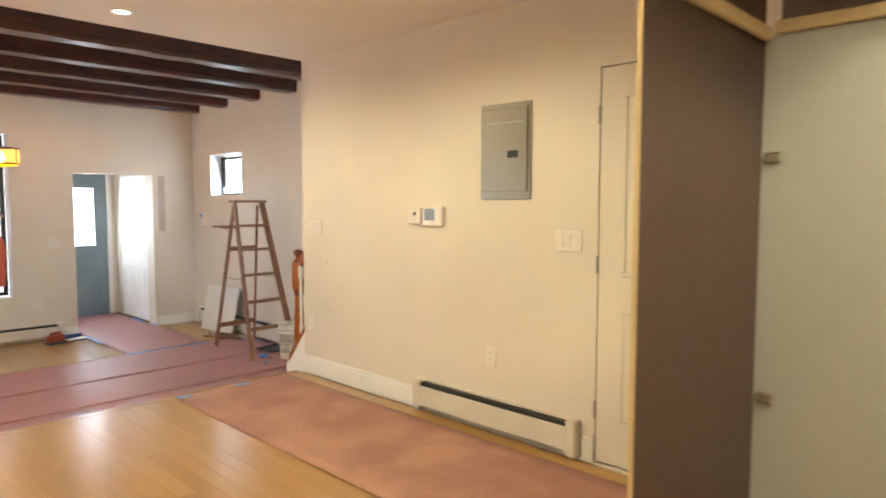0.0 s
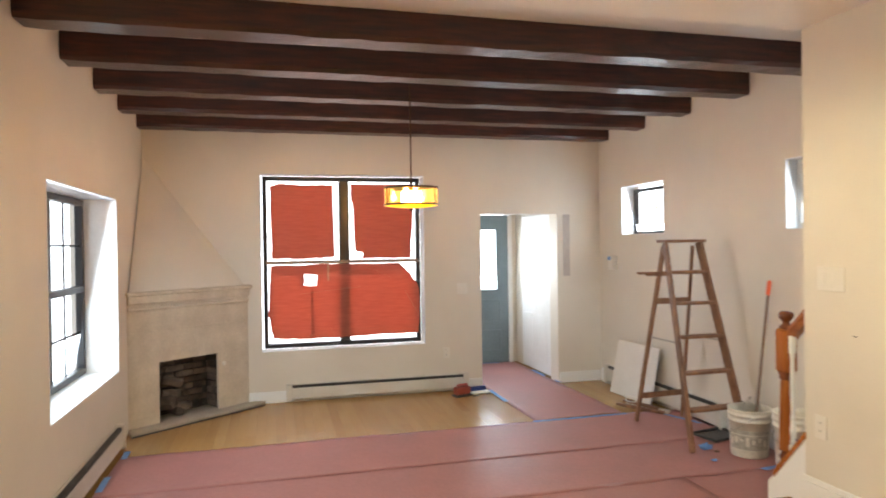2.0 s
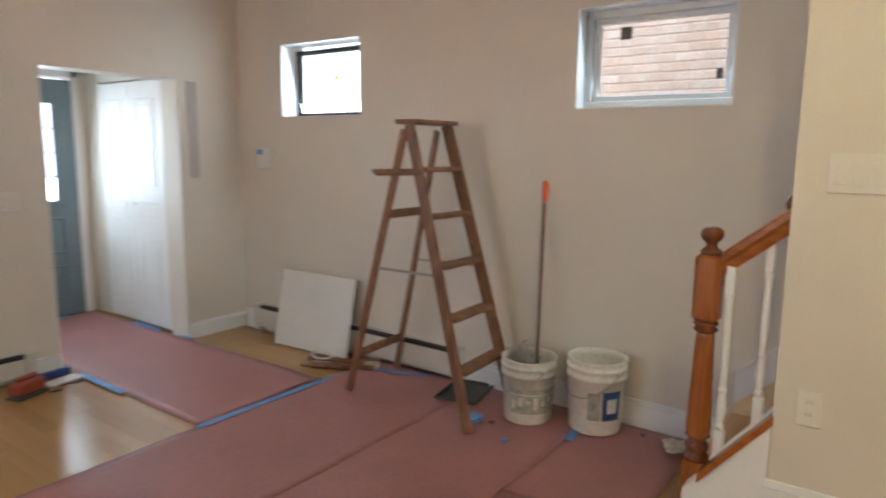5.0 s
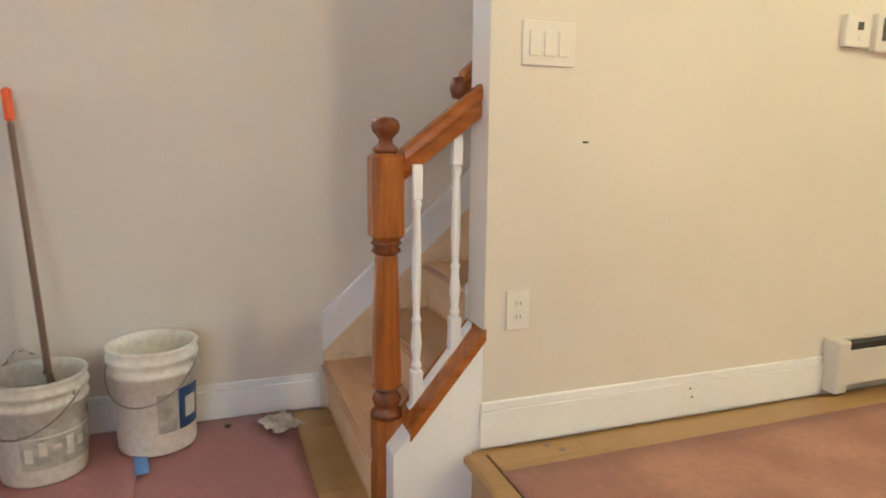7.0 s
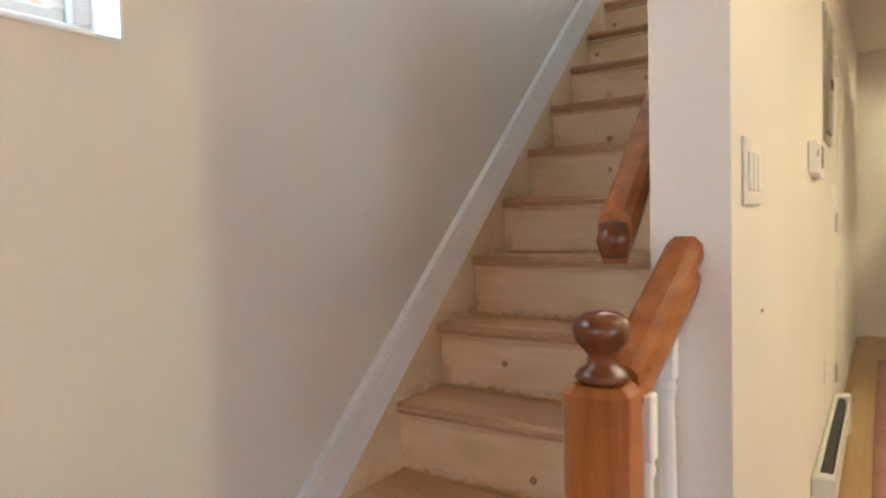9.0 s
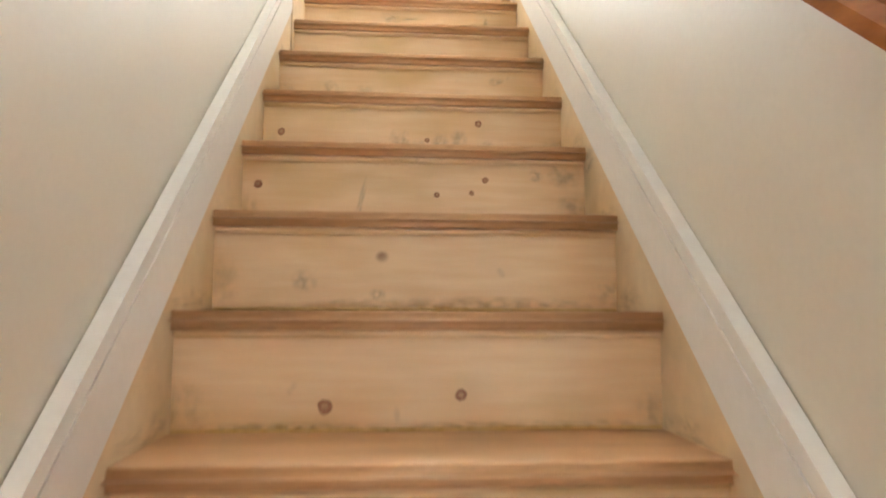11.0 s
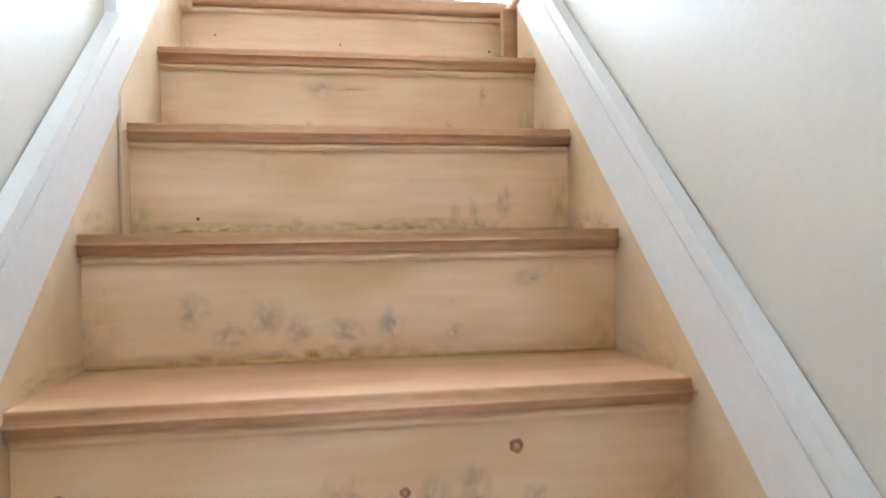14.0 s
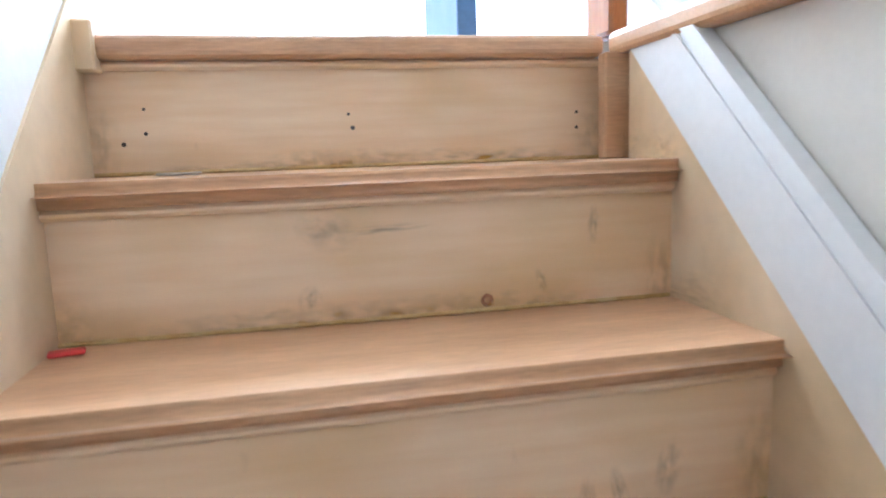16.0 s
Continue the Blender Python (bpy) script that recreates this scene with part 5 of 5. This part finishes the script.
# ---- leaning board and floor clutter ----
lb = thing("leaning_board", "white square board leaning against the wall heater", "board")
bmx = moved(box(-0.006, 0.006, -0.35, 0.35, 0.0, 0.56, 0.002), pose(-0.20, -0.97, 0.010, 0, 12, 4))
part("sheet", bmx, BOARD, lb)
ws = thing("wood_offcuts", "pale wooden offcuts stacked on the floor paper", "offcuts")
for i, (x, y, rz, L, z) in enumerate(((-0.34, -1.40, 62, 0.50, 0.012), (-0.28, -1.42, 66, 0.46, 0.012), (-0.31, -1.36, 70, 0.40, 0.038), (-0.24, -1.44, 58, 0.36, 0.012))):
    part("strip", moved(box(-L / 2, L / 2, -0.022, 0.022, 0, 0.024, 0.003), pose(x, y, z, 0, 0, -rz)), RAG if i % 2 else LADDER, ws)
wr = thing("white_cable", "white cable coiled on the offcuts", "cable")
bm = bmesh.new()
pts = [Vector((-0.33 + 0.06 * math.cos(a * 0.7), -1.25 + 0.09 * math.sin(a * 0.7), 0.07 + 0.01 * math.sin(a))) for a in range(12)]
for p, q in zip(pts, pts[1:]):
    join(bm, bar(p, q, 0.008, 0.008))
part("lead", bm, PLASTIC, wr)
tr_ = thing("plaster_tray", "dark grey plastic tray behind the buckets", "tray", pose(-0.19, -2.33, 0.008, 0, 0, 12))
tb = frame_bars(bmesh.new(), "y", 0, 0.02, -0.17, 0.17, -0.13, 0.13, 0.014)
bmesh.ops.rotate(tb, verts=tb.verts, cent=(0, 0, 0), matrix=Matrix.Rotation(radians(90), 3, "X"))
moved(tb, Matrix.Translation((0, 0, 0.002)))
part("rim", tb, GREYTRAY, tr_)
part("base", box(-0.16, 0.16, -0.12, 0.12, 0, 0.004), GREYTRAY, tr_)


def crumple(name, label, category, x, y, z, sx, sy, sz, m, seed):
    t = thing(name, label, category, pose(x, y, z))
    b = bmesh.new()
    bmesh.ops.create_icosphere(b, subdivisions=3, radius=1)
    for v in b.verts:
        k = 1 + 0.55 * noise.noise(v.co * 2.3 + Vector((seed, 0, 0)))
        v.co = Vector((v.co.x * sx * k, v.co.y * sy * k, max(0.0, (v.co.z * 0.6 + 0.4) * sz * k)))
    part("lump", b, m, t)
    return t


crumple("blue_tape_ball", "crumpled blue masking tape ball on the paper", "tape scrap", -0.50, -2.60, 0.009, 0.045, 0.04, 0.04, TAPE, 1)
crumple("blue_tape_scrap", "small blue masking tape scrap on the paper", "tape scrap", -0.62, -2.86, 0.009, 0.022, 0.016, 0.015, TAPE, 3)
crumple("brown_crumb", "small dark brown crumb on the paper", "debris", -0.47, -2.69, 0.009, 0.02, 0.016, 0.012, POLE, 5)
crumple("brown_crumb", "small dark crumb by the baseboard", "debris", -0.12, -3.40, 0.007, 0.015, 0.012, 0.01, POLE, 6)

rg = thing("crumpled_rag", "crumpled off-white cardboard scrap near the bottom stair", "paper scrap", pose(-0.20, -3.60, 0.008, 0, 0, 25))
bm = bmesh.new()
bmesh.ops.create_grid(bm, x_segments=14, y_segments=10, size=0.5)
for v in bm.verts:
    n_ = noise.noise(Vector((v.co.x * 5, v.co.y * 5, 2.2)))
    v.co = Vector((v.co.x * 0.15, v.co.y * 0.13, 0.012 + 0.035 * abs(n_) + 0.02 * abs(v.co.x)))
part("sheet", bm, RAG, rg)

sd = thing("orbital_sander", "red and black sander with cable beside the heater", "power tool", pose(-1.79, -0.30, 0.001, 0, 0, 20))
part("body", box(-0.09, 0.09, -0.045, 0.045, 0.02, 0.10, 0.018, seg=2), TOOLRED, sd)
part("sole", box(-0.10, 0.10, -0.05, 0.05, 0.0, 0.02, 0.004), GREYTRAY, sd)
part("handle", bar((-0.07, 0, 0.115), (0.07, 0, 0.115), 0.03, 0.03, 0.01), TOOLRED, sd)
bm = bmesh.new()
pts = [Vector((0.08 + 0.022 * a, -0.08 - 0.03 * math.sin(a * 0.9), 0.004)) for a in range(12)]
for p, q in zip(pts, pts[1:]):
    join(bm, bar(p, q, 0.008, 0.008))
part("cable", bm, BLACK, sd)
tw = thing("white_tile", "white flat tray lying by the doorway", "tray", pose(-1.56, -0.22, 0.001, 0, 0, 12))
part("plate", box(-0.11, 0.11, -0.05, 0.05, 0, 0.014, 0.004), BOARD, tw)
tb2 = thing("blue_level", "dark blue spirit level leaning at the baseboard", "tool", pose(-1.62, -0.10, 0.001, 0, 0, 6))
part("bar", box(-0.16, 0.16, -0.018, 0.018, 0, 0.045, 0.003), mat("blue_tool", (0.03, 0.06, 0.24), 0.4), tb2)

# ---- red rosin paper and tape ----


def sheet(label, x0, x1, y0, y1, z, seed, curl=0.010, material=ROSIN):
    """A laid sheet with wavy, slightly lifted long edges."""
    b = bmesh.new()
    nx, ny_ = max(8, int((x1 - x0) / 0.07)), max(8, int((y1 - y0) / 0.05))
    rows = []
    for i in range(nx + 1):
        row = []
        for j in range(ny_ + 1):
            x, y = x0 + (x1 - x0) * i / nx, y0 + (y1 - y0) * j / ny_
            n1 = noise.noise(Vector((x * 1.7 + seed, y * 1.7, 0.5)))
            n2 = noise.noise(Vector((x * 3.3, seed * 3.1, j * 0.02)))
            d = min(j, ny_ - j) * (y1 - y0) / ny_
            d2 = min(i, nx - i) * (x1 - x0) / nx
            lift = max(0.0, n2) * curl * 2.2 * max(0.0, 1 - min(d, d2) / 0.10)
            yy = y + (0.008 * n2 if j in (0, ny_) else 0)
            row.append(b.verts.new((x, yy, z + 0.0012 + 0.0015 * max(0, n1) + lift)))
        rows.append(row)
    for r, s in zip(rows, rows[1:]):
        for j in range(ny_):
            b.faces.new((r[j], s[j], s[j + 1], r[j + 1]))
    o = tagged(part("floor_paper", b, material, smooth=True), label, "floor paper", "floor paper sheets")
    md = o.modifiers.new("thickness", "SOLIDIFY")
    md.thickness, md.offset = 0.0009, 1
    return o


sheet("red rosin paper sheet laid across the front room", -4.86, -0.02, -2.36, -1.50, 0.0085, 1.0, 0.005)
sheet("red rosin paper sheet laid across the front room", -4.86, -0.02, -3.10, -2.30, 0.005, 2.0, 0.004)
sheet("red rosin paper sheet lying along the step", -4.86, -1.02, -4.02, -3.05, 0.002, 3.0, 0.004)
sheet("red rosin paper piece ending at the bottom stair", -1.06, -0.02, -3.66, -3.05, 0.0005, 6.0, 0.004)
sheet("red rosin paper strip running to the entrance door", -1.44, -0.56, -1.47, 1.38, 0.003, 4.0)
sheet("faded red rosin paper on the raised floor", -2.07, -1.17, -8.6, -4.10, ZR + 0.002, 5.0, material=ROSIN_FADED)


def tape(x0, y0, x1, y1, z=0.0135, w=0.045):
    d = Vector((x1 - x0, y1 - y0, 0))
    b = bmesh.new()
    n = d.normalized().cross(Vector((0, 0, 1))) * w / 2
    vs = [b.verts.new((x0 + s * n.x + e * d.x, y0 + s * n.y + e * d.y, z + q)) for q in (0, 0.0006) for e, s in ((0, -1), (0, 1), (1, 1), (1, -1))]
    for f in ((0, 1, 2, 3), (4, 7, 6, 5), (0, 4, 5, 1), (1, 5, 6, 2), (2, 6, 7, 3), (3, 7, 4, 0)):
        b.faces.new([vs[i] for i in f])
    return tagged(part("tape_strip", b, TAPE), "strip of blue masking tape on the red paper", "masking tape", "blue tape strips")


for q in ((-1.47, -1.50, -0.42, -1.50), (-1.44, -0.18, -1.445, -0.72), (-0.57, 0.35, -0.565, 0.75), (-0.55, -0.04, -0.54, 0.10), (-0.22, -1.62, -0.10, -1.98),
          (-0.42, -3.115, -0.12, -3.075), (-4.84, -1.36, -4.83, -1.56), (-4.85, -1.95, -4.84, -2.25), (-2.06, -4.12, -1.94, -4.14), (-2.05, -4.16, -2.05, -4.30), (-1.30, 1.36, -0.80, 1.36)):
    tape(*q)
for q in ((-2.06, -4.14, -1.96, -4.14), (-1.62, -4.13, -1.52, -4.15)):
    tape(*q, z=ZR + 0.0085)

# ---- brick house next door, seen through the side window ----
nb = thing("neighbour_wall", "pale sunlit brick side wall of the next house", "house")
part("wall", box(1.72, 1.90, -6.5, -2.2, -0.3, 5.0), BRICKOUT, nb)
ob_brick = mesh("brick", box(-0.008, 0.008, -0.10, 0.10, -0.028, 0.028, 0.004), BRICKOUT)
for r in range(16):
    for i in range(13):
        o = new("brick", ob_brick)
        o.parent, o.location = nb, (1.7235, -5.0 + i * 0.213 + (0.1 if r % 2 else 0), 1.55 + r * 0.068)

# ---- small marks on the painted wall ----
wn_ = thing("wall_nick", "small dark nick in the cream partition paint", "wall mark")
part("chip", box(XP - 0.002, XP - 0.0003, -4.43, -4.41, 1.137, 1.143, 0.0005), DARKSTEEL, wn_)
for y in (-4.86, -4.87):
    wn2 = thing("baseboard_nail", "dark nail hole in the white baseboard", "nail")
    part("head", box(XP - 0.018, XP - 0.0158, y - 0.003, y + 0.003, ZR + 0.06 + (y + 4.87) * 3, ZR + 0.066 + (y + 4.87) * 3, 0.0005), DARKSTEEL, wn2)
for x, y in ((-1.06, -4.30), (-1.10, -4.33)):
    kk = thing("floor_knot", "dark knot in the oak edge board", "knot")
    part("spot", moved(lathe([(0.011, 0.0), (0.010, 0.0008)], 12), pose(x, y, ZR + 0.0008)), POLE, kk)

# ---- floor boards ----
board_me = mesh("floor_board", box(-0.0412, 0.0412, -0.5, 0.5, -0.013, 0.0), OAK)
random.seed(21)


def boards(parent, x0, x1, y0, y1, z):
    x = x0 + 0.0415
    while x < x1 - 0.03:
        y = y0
        cut = random.uniform(0.6, 1.5)
        while y < y1 - 0.01:
            L = min(cut, y1 - y)
            if y1 - y - L < 0.25:
                L = y1 - y
            o = new("floor_board", board_me)
            o.parent, o.location, o.scale = parent, (x, y + L / 2, z + random.uniform(-0.0004, 0.0004)), (1, L - 0.0012, 1)
            y += L
            cut = random.uniform(1.2, 1.9)
        x += 0.083


boards(bpy.data.objects["floor"], XL, 0, -4.0, 0.0, 0.0)
boards(bpy.data.objects["floor_raised"], XL, XP - 0.02, YB, YE + 0.004, ZR)
